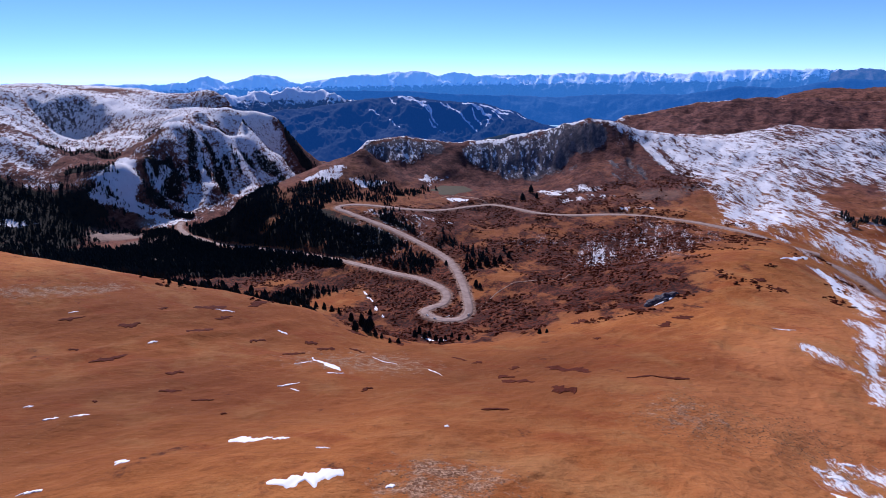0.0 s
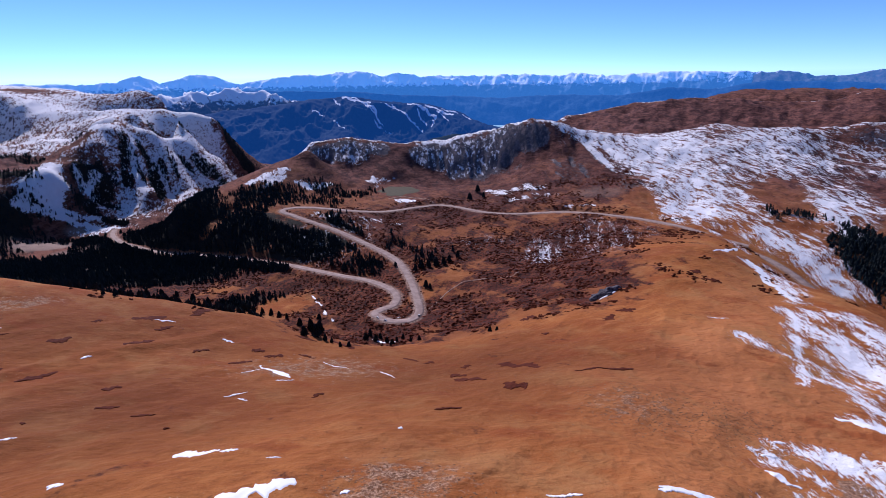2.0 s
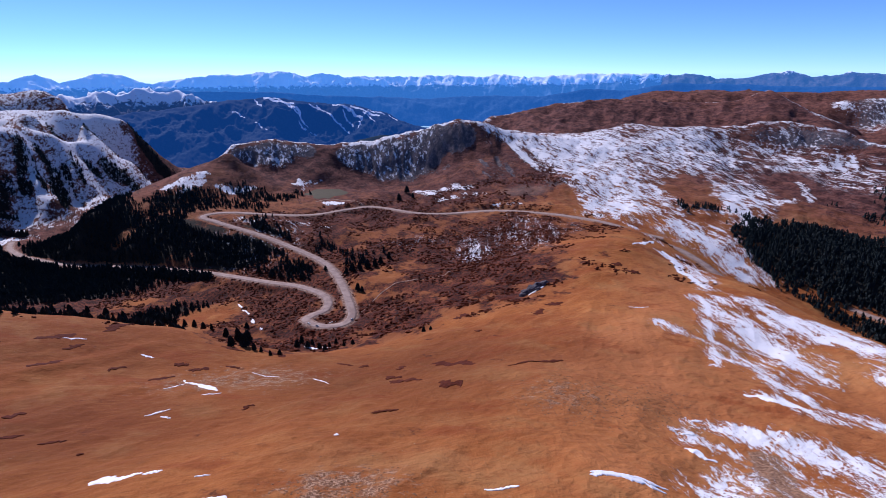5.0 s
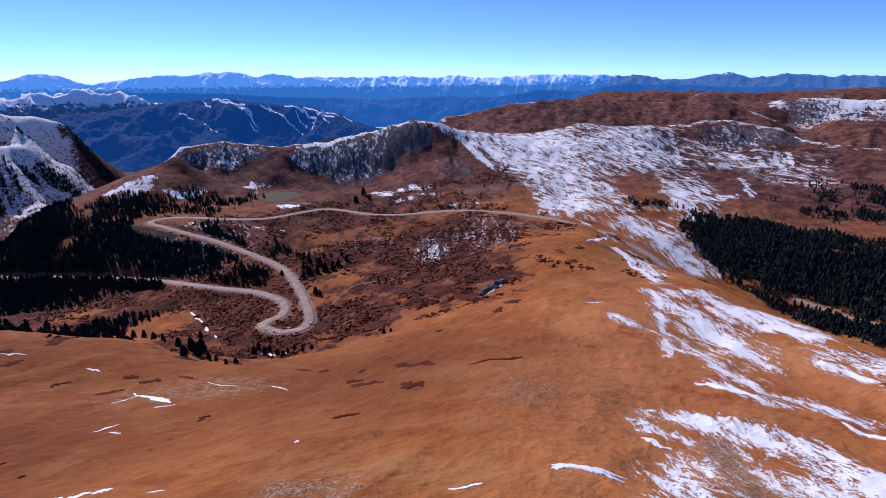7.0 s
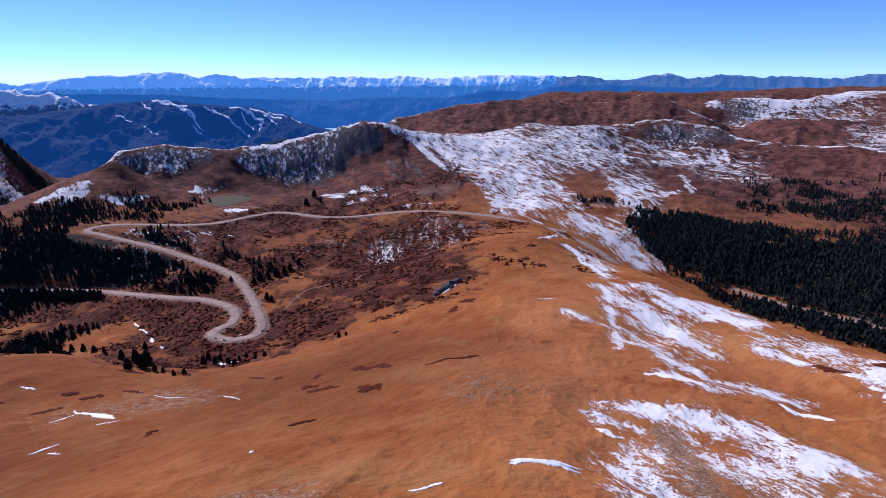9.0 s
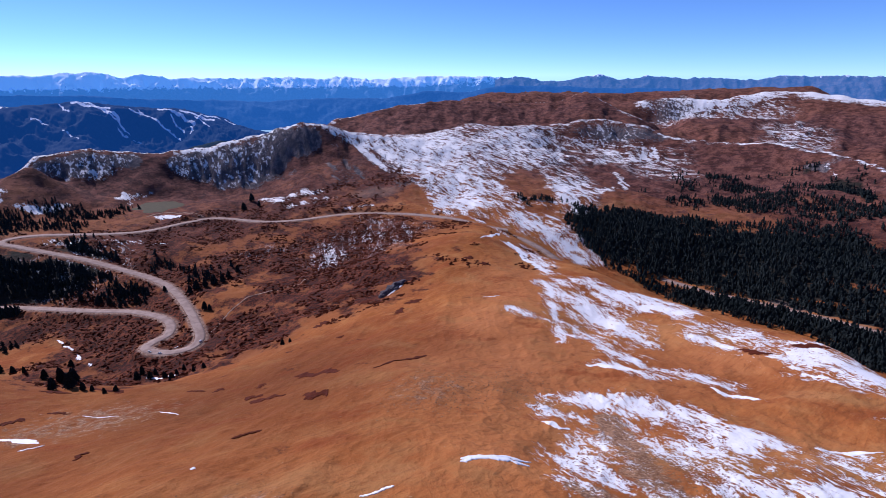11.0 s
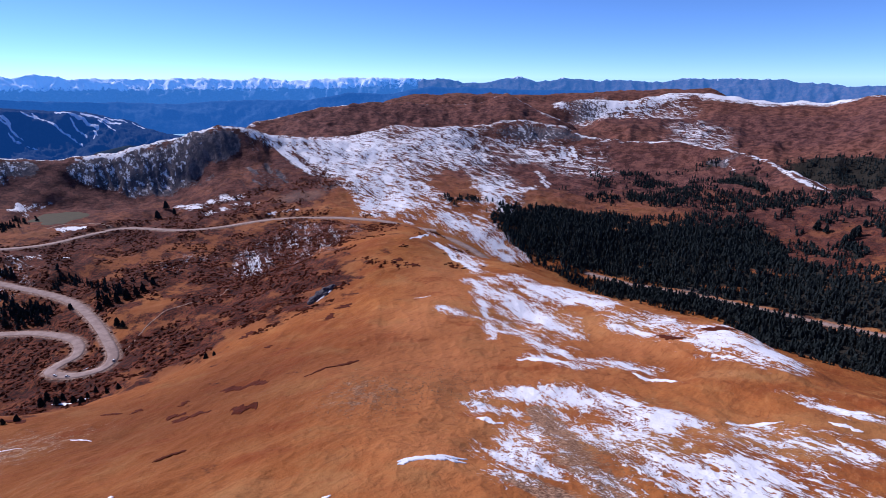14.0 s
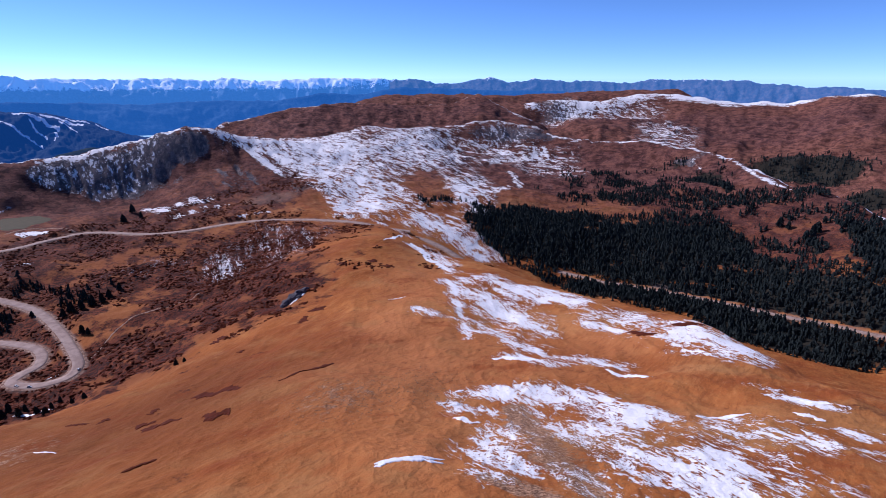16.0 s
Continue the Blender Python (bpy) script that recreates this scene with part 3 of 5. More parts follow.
# Strips of cover: x, y of both ends, half width, amount.
MASSIF_WOODS = [(-627, 2187, -543, 2154, 38, 1.0)] + [(-929, 1353, -849, 1377, 30, 1.0), (-902, 1325, -868, 1319, 24, 1.0), (-857, 1327, -832, 1342, 20, 1.0), (-820, 1431, -778, 1410, 16, 1.0), (-816, 1470, -779, 1545, 14, 0.9),
    (-782, 1544, -793, 1455, 16, 1.0), (-759, 1564, -751, 1451, 16, 1.0), (-763, 1677, -739, 1574, 12, 0.95), (-736, 1575, -716, 1548, 14, 1.0), (-740, 1706, -706, 1682, 14, 1.0),
    (-706, 1682, -639, 1546, 16, 1.0), (-663, 1805, -631, 1778, 14, 1.0), (-629, 1837, -538, 1780, 20, 1.0), (-690, 1776, -642, 1698, 9, 0.8), (-838, 2034, -684, 1930, 9, 0.85),
    (-684, 1930, -610, 2092, 12, 0.9), (-1077, 1505, -1044, 1583, 34, 0.62), (-1058, 1606, -958, 1594, 34, 0.68)] + [(-925, 1676, -844, 1637, 10, 0.6), (-834, 1333, -772, 1370, 7, 1.0), (-802, 1378, -728, 1445, 8, 1.0), (-847, 1324, -818, 1342, 8, 1.0), (-792, 1483, -748, 1443, 12, 0.9),
    (-748, 1443, -719, 1467, 14, 1.0), (-760, 1402, -672, 1396, 10, 1.0), (-766, 1506, -760, 1527, 8, 0.7), (-745, 1665, -689, 1578, 7, 0.8), (-695, 1725, -655, 1647, 8, 0.9)]
MASSIF_SNOW = [(-854, 1467, -819, 1368, 26, 1.3), (-819, 1368, -821, 1349, 30, 1.3), (-861, 1306, -844, 1389, 12, 1.1), (-860, 1307, -792, 1349, 9, 1.2), (-792, 1349, -690, 1363, 8, 1.2),
    (-817, 1361, -729, 1393, 7, 1.1), (-809, 1419, -809, 1383, 12, 1.1), (-772, 1502, -782, 1452, 9, 1.0), (-813, 1481, -753, 1432, 10, 0.95), (-755, 1576, -758, 1537, 9, 1.0),
    (-754, 1681, -718, 1593, 8, 1.0), (-715, 1594, -675, 1531, 9, 1.0), (-727, 1751, -698, 1705, 10, 1.0), (-695, 1706, -614, 1574, 9, 1.0), (-692, 1775, -635, 1710, 9, 1.0),
    (-644, 1754, -584, 1665, 7, 0.9), (-951, 1926, -817, 2089, 40, 1.0), (-817, 2089, -687, 2146, 30, 1.0)] + [(-767, 1764, -716, 2080, 9, 1.1), (-1301, 1906, -1063, 1796, 25, 1.0), (-1044, 1830, -828, 1665, 25, 1.1), (-1311, 2191, -1161, 2060, 30, 1.0), (-942, 1109, -920, 1137, 8, 1.0)]
MASSIF_BARE = [(-1022, 1448, -961, 1510, 22, 1.0), (-924, 1542, -834, 1632, 14, 0.95), (-834, 1632, -787, 1725, 13, 0.95), (-1047, 1378, -1017, 1441, 22, 0.6), (-910, 1366, -939, 1318, 20, 0.8)]
CLIFFS = [(-1438, 2022, -1386, 2072, 45, 1.0), (-1384, 2073, -1299, 2085, 40, 1.0), (-1282, 1646, -1232, 1672, 20, 0.6)] + [(-196, 1442, -24, 1455, 30, 1.0), (-143, 1421, -69, 1426, 20, 1.0), (65, 1433, 165, 1398, 32, 1.0), (138, 1421, 363, 1339, 36, 1.0), (162, 1371, 295, 1329, 30, 1.0),
    (297, 1342, 381, 1327, 26, 1.0), (240, 1320, 313, 1285, 10, 0.6)]
RIDGE_SNOW = [(422, 1329, 513, 1261, 12, 0.9), (426, 1327, 560, 1314, 10, 0.95), (467, 1299, 485, 1150, 9, 0.8), (513, 1261, 542, 1144, 16, 0.8), (466, 1343, 518, 1273, 10, 0.85), (523, 1221, 591, 1079, 20, 0.8)] + [(-316, 1239, -248, 1299, 14, 0.85), (-290, 1208, -250, 1273, 10, 0.7), (-214, 1254, -181, 1247, 10, 0.9), (-194, 1245, -144, 1277, 8, 0.8), (-58, 1315, 4, 1342, 10, 0.7),
    (-45, 1341, -26, 1260, 10, 0.9), (-24, 1303, 17, 1285, 9, 0.7), (9, 1162, 41, 1128, 12, 1.2), (67, 1468, 240, 1429, 6, 1.0), (217, 1187, 235, 1121, 14, 0.75),
    (238, 1137, 312, 1125, 22, 0.48), (244, 1080, 332, 1067, 14, 0.45), (324, 968, 372, 960, 8, 0.5), (-171, 1078, -76, 1037, 18, 0.36), (-76, 1037, 12, 991, 14, 0.34)]
SHOULDER_SNOW = [(371, 426, 427, 416, 14, 0.8), (359, 391, 330, 282, 16, 0.88), (411, 400, 402, 327, 16, 0.92), (434, 362, 410, 292, 12, 0.95), (344, 342, 323, 261, 12, 0.92),
    (290, 323, 275, 285, 9, 0.7), (288, 299, 263, 197, 9, 0.66), (239, 225, 259, 189, 6, 0.78), (272, 206, 292, 167, 7, 0.8), (271, 159, 276, 144, 3, 0.9),
    (393, 267, 363, 185, 16, 0.6), (357, 243, 355, 208, 5, 0.75), (410, 267, 391, 211, 7, 0.55), (377, 170, 352, 121, 16, 0.95), (348, 116, 610, 123, 7, 0.8),
    (334, 151, 333, 136, 4, 0.6), (269, 356, 279, 324, 8, 0.66), (368, 429, 306, 346, 5, 0.85)] + [(306, 346, 250, 270, 4, 0.75), (441, 616, 437, 557, 5, 0.9), (495, 631, 401, 468, 12, 0.55), (604, 804, 628, 670, 26, 0.8), (623, 759, 614, 641, 20, 0.85),
    (492, 734, 489, 666, 6, 0.5)]
NEAR_SNOW = [(177, 185, 222, 161, 8, 0.92), (197, 180, 209, 137, 10, 0.82), (220, 167, 211, 110, 9, 0.82), (222, 125, 218, 100, 6, 0.8), (184, 146, 163, 85, 11, 0.66),
    (219, 151, 178, 89, 11, 0.78), (169, 96, 183, 67, 9, 0.72), (169, 89, 161, 56, 11, 0.85), (171, 66, 167, 46, 9, 0.8), (134, 94, 130, 70, 9, 0.5),
    (161, 133, 136, 93, 6, 0.45), (162, 155, 142, 111, 7, 0.66), (157, 182, 158, 163, 6, 0.66), (167, 196, 167, 189, 3, 0.7), (164, 168, 165, 158, 4, 0.8),
    (156, 154, 128, 122, 5, 0.6), (133, 127, 118, 104, 8, 0.78), (104, 106, 109, 99, 5, 0.85)] + [(104, 109, 103, 105, 3, 0.8), (122, 134, 99, 101, 7, 0.42), (231, 88, 246, 55, 6, 0.6), (222, 77, 227, 45, 9, 0.66), (202, 67, 182, 45, 11, 0.66),
    (281, 77, 283, 51, 4, 0.75), (235, 92, 235, 85, 3, 0.8), (193, 47, 195, 28, 10, 0.36), (250, 42, 257, 29, 5, 0.6), (232, 31, 235, 25, 5, 0.6),
    (290, 91, 295, 74, 5, 0.4), (204, 93, 196, 65, 7, 0.5)]
NEAR_STONES = [(179, 160, 145, 108, 10, 0.9), (147, 115, 128, 77, 12, 0.75), (104, 103, 110, 85, 9, 0.8), (209, 137, 185, 101, 9, 0.5), (209, 158, 162, 94, 20, 0.35)]
SPARSE_WOODS = [(-322, 1026, -213, 978, 30, 1.0), (-263, 1048, -154, 951, 22, 0.9), (-138, 944, -62, 881, 14, 0.6)] + [(996, 763, 1135, 504, 32, 0.5), (1213, 843, 1343, 711, 22, 0.42), (1280, 601, 1212, 495, 20, 0.8), (1085, 383, 957, 218, 60, 0.42), (983, 837, 1128, 702, 22, 0.34),
    (782, 769, 889, 678, 22, 0.8), (621, 791, 713, 730, 18, 0.36), (1153, 478, 1082, 391, 30, 0.42), (1047, 541, 1062, 413, 30, 0.6), (1119, 349, 1104, 325, 12, 0.8),
    (1043, 284, 999, 253, 14, 0.85), (1045, 364, 1027, 320, 14, 0.7)]
WOOD_GAPS = [(1091, 381, 959, 208, 52, 0.85), (870, 607, 882, 589, 14, 0.8), (876, 668, 1049, 472, 14, 0.5), (1081, 307, 1023, 238, 40, 0.9), (1082, 422, 1036, 360, 25, 0.7)]
SLOPE_SNOW = [(-811, 2068, -643, 2115, 40, 0.8), (-739, 2095, -621, 2089, 35, 0.75), (-1237, 1681, -1189, 1666, 30, 0.7), (-1302, 1656, -1469, 1985, 35, 0.62), (-1210, 1700, -1160, 1932, 40, 0.8), (-824, 1657, -762, 1696, 25, 0.7), (-764, 1705, -648, 1811, 26, 0.72), (-747, 1570, -694, 1716, 50, 0.66), (-700, 1742, -596, 1800, 40, 0.62)] + [(-1282, 1622, -1250, 1659, 45, 0.62), (-1190, 1488, -1175, 1581, 45, 0.62), (-1099, 1358, -1076, 1473, 40, 0.6), (-1074, 1314, -1055, 1393, 40, 0.5), (-1248, 1698, -1194, 1651, 25, 0.6),
    (-1011, 1253, -945, 1304, 12, 0.5)]
FAR_SNOW = [(836, 976, 750, 786, 26, 0.72), (825, 865, 942, 882, 16, 0.5), (1061, 1006, 961, 872, 9, 0.7), (1069, 1101, 1263, 1061, 24, 0.5), (1264, 1097, 1228, 1042, 7, 0.9),
    (1282, 1075, 1255, 1033, 6, 0.9), (1201, 1165, 1190, 1119, 9, 0.6), (775, 1282, 877, 1215, 40, 0.6), (1376, 664, 1346, 624, 4, 0.7), (1303, 478, 1250, 390, 6, 0.66),
    (1351, 522, 1298, 470, 4, 0.7)]
SLOPE_ROCKS = [(382, 1253, 385, 1207, 8, 0.85), (422, 1253, 419, 1214, 8, 0.85), (429, 1191, 427, 1141, 9, 0.85), (367, 1175, 372, 1142, 7, 0.75), (461, 1036, 507, 1026, 16, 0.6), (1371, 705, 1363, 655, 9, 0.95), (517, 1302, 510, 1193, 8, 0.7), (1234, 1225, 1316, 1111, 14, 0.7)]
CREST_SNOW = (("ridge_crest", 10, 0.85), ("red_crest", 9, 0.8), ("second_ridge", 40, 0.7), ("third_ridge", 75, 1.1), ("plateau", 150, 0.8),
              ("spur", 14, 0.6), ("spur_right", 26, 0.8), ("shoulder", 60, 1.0))


def cover(x, y, patches, edge=0.55, seed=5):
    """How much of a cover lies at x, y: soft ovals with frayed rims, turned to face the summit."""
    out = np.zeros(np.shape(x))
    wob = fractal(x, y, 90, 4, seed) * 0.35
    for cx, cy, ac, al, w in patches:
        r = math.hypot(cx, cy)
        ux, uy = cx / r, cy / r
        reach = (1.4 + edge) * max(ac, al)
        k = np.nonzero((np.abs(x - cx) < reach) & (np.abs(y - cy) < reach))[0]
        dx, dy = x[k] - cx, y[k] - cy
        d = np.sqrt(((dx * uy - dy * ux) / ac) ** 2 + ((dx * ux + dy * uy) / al) ** 2) + wob[k]
        out[k] = np.maximum(out[k], w * np.clip((1 + edge - d) / (2 * edge), 0, 1))
    return out


def strips(x, y, rows, edge=0.5, seed=9, size=26, fray=0.45, grow=1.0):
    """How much of a cover lies at x, y: strips from one point to another, tapering to frayed ends."""
    out = np.zeros(np.shape(x))
    wob = fractal(x, y, size, 4, seed) * fray
    for x0, y0, x1, y1, half, w in rows:
        half = half * grow
        reach = (1.5 + edge) * half
        k = np.nonzero((x > min(x0, x1) - reach) & (x < max(x0, x1) + reach) & (y > min(y0, y1) - reach) & (y < max(y0, y1) + reach))[0]
        ex, ey = x1 - x0, y1 - y0
        t = np.clip(((x[k] - x0) * ex + (y[k] - y0) * ey) / max(ex * ex + ey * ey, 1.0), 0, 1)
        d = np.hypot(x[k] - x0 - t * ex, y[k] - y0 - t * ey) / (half * (0.7 + 1.2 * t * (1 - t))) + wob[k]
        out[k] = np.maximum(out[k], w * np.clip((1 + edge - d) / (2 * edge), 0, 1))
    return out


def along(x, y, line, width):
    """1 on a line of the land, 0 past width metres from it."""
    p = np.array(LAND[line], float)[:, :2]
    best = np.full(np.shape(x), 1e9)
    for a, b in zip(p[:-1], p[1:]):
        d = b - a
        t = np.clip(((x - a[0]) * d[0] + (y - a[1]) * d[1]) / (d @ d), 0, 1)
        best = np.minimum(best, np.hypot(x - a[0] - t * d[0], y - a[1] - t * d[1]))
    return np.clip(1 - best / width, 0, 1)


# Centre lines of the roads: x, y.
PASS_ROAD = [(-673, 1337), (-649, 1274), (-593, 1196), (-537, 1150), (-399, 1044), (-286, 969), (-188, 899), (-142, 857), (-90, 809), (-43, 770), (-12, 728), (0, 696), (-4, 667), (-19, 654), (-29, 642), (-20, 625), (-3, 614), (17, 615), (28, 634), (27, 676), (21, 738), (7, 809), (-18, 864), (-59, 926), (-105, 983), (-153, 1026), (-198, 1065), (-221, 1087), (-218, 1105), (-187, 1112), (-127, 1099), (-21, 1066), (49, 1083), (107, 1085), (176, 1014), (234, 982), (318, 951), (391, 882), (442, 815), (487, 743), (520, 715)]
EAST_ROAD = [(520, 715), (534, 690), (545, 650), (548, 600), (548, 540), (545, 470), (538, 400), (528, 330), (512, 265), (488, 205), (460, 150), (430, 100), (405, 40), (390, -40)]
VALLEY_ROAD = [(735, 560), (748, 520), (758, 486), (773, 463), (795, 395), (814, 323), (826, 263), (839, 195), (843, 128), (848, 60), (840, -40)]


def spline(points, step=4.0):
    p = np.array([points[0]] + list(points) + [points[-1]], float)
    out = []
    for i in range(1, len(p) - 2):
        a, b, c, d = p[i - 1:i + 3]
        k = max(2, int(np.hypot(*(c - b)) / step))
        for t in np.arange(k) / k:
            out.append(0.5 * (2 * b + (c - a) * t + (2 * a - 5 * b + 4 * c - d) * t * t + (3 * b - a - 3 * c + d) * t ** 3))
    out.append(p[-2])
    return np.array(out)


class Road:
    def __init__(self, points, half):
        self.c, self.half = spline(points), half
        z = smooth_height(self.c[:, 0], self.c[:, 1])
        k = 31
        zz = np.pad(z, k // 2, mode="edge")
        self.z = np.convolve(zz, np.ones(k) / k, "valid")


ROADS = [Road(PASS_ROAD, 5.6), Road(EAST_ROAD, 5.2), Road(VALLEY_ROAD, 4.6)]
from mathutils import kdtree
ROAD_TREE = kdtree.KDTree(sum(len(r.c) for r in ROADS))
ROAD_Z, ROAD_HALF = [], []
for r in ROADS:
    for (cx, cy), cz in zip(r.c, r.z):
        ROAD_TREE.insert((cx, cy, 0), len(ROAD_Z))
        ROAD_Z.append(cz)
        ROAD_HALF.append(r.half)
ROAD_TREE.balance()
ROAD_BOX = [(r.c.min(0) - 40, r.c.max(0) + 40) for r in ROADS]


def road_near(x, y):
    """Distance to the nearest road, its height there and its half width."""
    d, z, w = np.full(len(x), 1e9), np.zeros(len(x)), np.full(len(x), 5.0)
    inside = np.zeros(len(x), bool)
    for lo, hi in ROAD_BOX:
        inside |= (x > lo[0]) & (x < hi[0]) & (y > lo[1]) & (y < hi[1])
    for i in np.nonzero(inside)[0]:
        _, k, dist = ROAD_TREE.find((x[i], y[i], 0))
        d[i], z[i], w[i] = dist, ROAD_Z[k], ROAD_HALF[k]
    return d, z, w


TARN = (17, 1249, 142.9)      # x, y and level of the tarn


def land(x, y):
    """Height and covers at x, y (flat arrays)."""
    r = np.hypot(x, y)
    z = smooth_height(x, y)
    rock = np.maximum(cover(x, y, ROCK, seed=31), strips(x, y, CLIFFS, 0.5, 33, 60, 0.8))
    rock = np.maximum(rock, strips(x, y, NEAR_STONES + SLOPE_ROCKS, 0.6, 35, 12))
    scrub = cover(x, y, SCRUB, seed=21)
    forest = cover(x, y, FOREST, 0.35, seed=11)
    forest = np.maximum(forest, strips(x, y, MASSIF_WOODS, 0.4, 15, 40, 0.6, 1.0))
    snow = cover(x, y, SNOW, 0.8, seed=41)
    snow = np.maximum(snow, 0.40 * strips(x, y, CLIFFS, 0.5, 47, 40))
    for line, w, a in CREST_SNOW:
        snow = np.maximum(snow, a * np.clip(1.6 * along(x, y, line, w), 0, 1) * np.clip(0.75 + 0.9 * fractal(x, y, 120, 3, 45), 0, 1))
    snow = snow * (1 - cover(x, y, SNOW_FREE, 0.3, seed=43)) * (1 - 0.9 * strips(x, y, MASSIF_BARE, 0.6, 44, 40))
    snow = np.maximum(snow, 1.25 * strips(x, y, SLOPE_SNOW, 0.9, 58, 60, 0.5))
    snow = snow * (1 - 0.5 * np.clip(forest * 1.3, 0, 1) * (x < -450))
    for rows, size, seed, edge in ((MASSIF_SNOW, 40, 48, 0.55), (RIDGE_SNOW, 30, 49, 0.8), (FAR_SNOW, 30, 51, 0.8), (SHOULDER_SNOW, 14, 52, 1.0), (NEAR_SNOW, 8, 55, 1.0)):
        close = rows is SHOULDER_SNOW or rows is NEAR_SNOW
        snow = np.maximum(snow, (0.88 if close else 1.0) * strips(x, y, rows, edge, seed, size, 0.6 if close else 0.9, 1.55 if close else 1.0))
    for rows in (SHOULDER_SNOW, NEAR_SNOW):
        snow = np.maximum(snow, 0.36 * strips(x, y, rows, 1.0, 59, 9, 1.2, 2.2))
    clear = cover(x, y, CLEARINGS, 0.7, seed=71)
    forest = forest * (1 - strips(x, y, WOOD_GAPS, 0.7, 73, 40, 0.8))
    forest = np.maximum(forest, strips(x, y, SPARSE_WOODS, 0.9, 75, 40, 0.8))
    scrub, forest = scrub * (1 - 0.7 * clear) - 0.15 * clear, forest * (1 - clear)
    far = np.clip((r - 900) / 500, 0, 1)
    rough = np.clip((r - 500) / 500, 0.0, 1) * 0.6 + np.clip(scrub, 0, 0.8) * 0.8
    even = 1 - 0.92 * np.clip(2 * along(x, y, "ridge_crest", 75), 0, 1)
    z = z + even * (fractal(x, y, 80, 4, 3) * (3.2 + 3.6 * rough) + fractal(x, y, 22, 4, 7) * (0.8 + 1.6 * rough))
    z = z + fractal(x * 0.9 + y * 0.3, (y - x * 0.3) * 0.6, 34, 4, 13, 0.5, True) * (0.7 + 3.2 * np.clip(scrub, 0, 0.8))
    near = np.clip((680 - r) / 250, 0, 1) * np.clip((r - 60) / 80, 0, 1)
    z = z + near * (fractal(x * 0.79 - y * 0.61, (x * 0.61 + y * 0.79) * 0.4, 44, 5, 19, 0.55, True) * 2.4 - 0.9)
    crest = np.zeros(np.shape(x))
    for line, w in (("ridge_crest", 140), ("crest_right", 140), ("red_crest", 140), ("second_ridge", 90), ("third_ridge", 170), ("fourth", 80), ("plateau", 380),
                    ("spur_left", 60), ("spur_right", 50), ("shoulder", 120)):
        crest = np.maximum(crest, along(x, y, line, w))
    calm = 1 - 0.97 * np.clip(1.4 * crest, 0, 1)
    high = np.clip((r - 1200) / 500, 0, 1)
    massif = np.clip((-x - 350) / 200, 0, 1) * np.clip((y - 1250) / 200, 0, 1)
    z = z + calm * high * (fractal(x, y, 230, 7, 51, 0.58, True) * (24 - 13 * massif) - 8 * (1 - 0.6 * massif))
    z = z + calm * massif * fractal(x, y * 0.45, 70, 6, 57, 0.6, True) * 13 - 4 * massif
    bearing = np.arctan2(x, y)
    z = z + calm * np.clip((r - 1500) / 300, 0, 1) * (1 - 0.6 * massif) * (fractal(bearing * 1900, r * 0.3, 85, 5, 93, 0.5, True) * 12 - 4)
    across, depth = x * 0.97 + y * 0.0, y * 0.22 + x * 0.1
    z = z + rock * (1 - 0.95 * np.clip(2 * along(x, y, "ridge_crest", 70), 0, 1)) * np.clip((r - 1000) / 200, 0, 1) * (np.minimum(fractal(across, depth, 42, 5, 61, 0.58, True) - 0.3, 0.25) * 15 + fractal(x, y, 25, 3, 63) * 3)
    ledge = np.clip((r - 850) / 150, 0, 1) * np.clip((1700 - r) / 200, 0, 1) * np.clip(x / 200, 0, 1)
    z = z + ledge * (fractal(x * 1.0, y * 0.35, 22, 4, 83, 0.6, True) * 3.2 + fractal(x, y * 0.5, 60, 3, 87) * 4)
    w = np.clip(2.2 - np.hypot((x - TARN[0]) / 40, (y - TARN[1]) / 55), 0, 1)
    z = z + (TARN[2] - z) * w * w * (3 - 2 * w)
    snow = snow * (1 - w)
    d, rz, half = road_near(x, y)
    f = np.clip((d - half - 1.5) / 14, 0, 1)
    f = f * f * (3 - 2 * f)
    z = np.where(d < 1e8, rz - 0.25 + (z - rz + 0.25) * f, z)
    gravel = np.maximum(np.clip(1 - (d - half) / 5, 0, 1) * (d < 1e8), cover(x, y, BARE_EARTH, 0.25, seed=73))
    forest = forest * np.clip((d - half - 3) / 5, 0, 1)
    snow = snow * np.clip((d - half) / 6, 0.25, 1)
    return z, dict(sunlit_tan=cover(x, y, SUNLIT_TAN, 0.9, seed=77), dark_tundra=cover(x, y, DARK_TUNDRA, 0.9, seed=75), snow=snow, forest=forest, scrub=scrub, rock=rock, far=far, gravel=gravel), d


def mesh_from(name, verts, faces, materials, smooth=True):
    me = bpy.data.meshes.new(name)
    v, f = np.asarray(verts, np.float32), np.asarray(faces, np.int32)
    me.vertices.add(len(v))
    me.vertices.foreach_set("co", v.ravel())
    n = f.shape[1]
    me.loops.add(f.size)
    me.loops.foreach_set("vertex_index", f.ravel())
    me.polygons.add(len(f))
    me.polygons.foreach_set("loop_start", np.arange(len(f), dtype=np.int32) * n)
    me.polygons.foreach_set("use_smooth", np.full(len(f), smooth))
    for m in materials:
        me.materials.append(m)
    me.update(calc_edges=True)
    return me


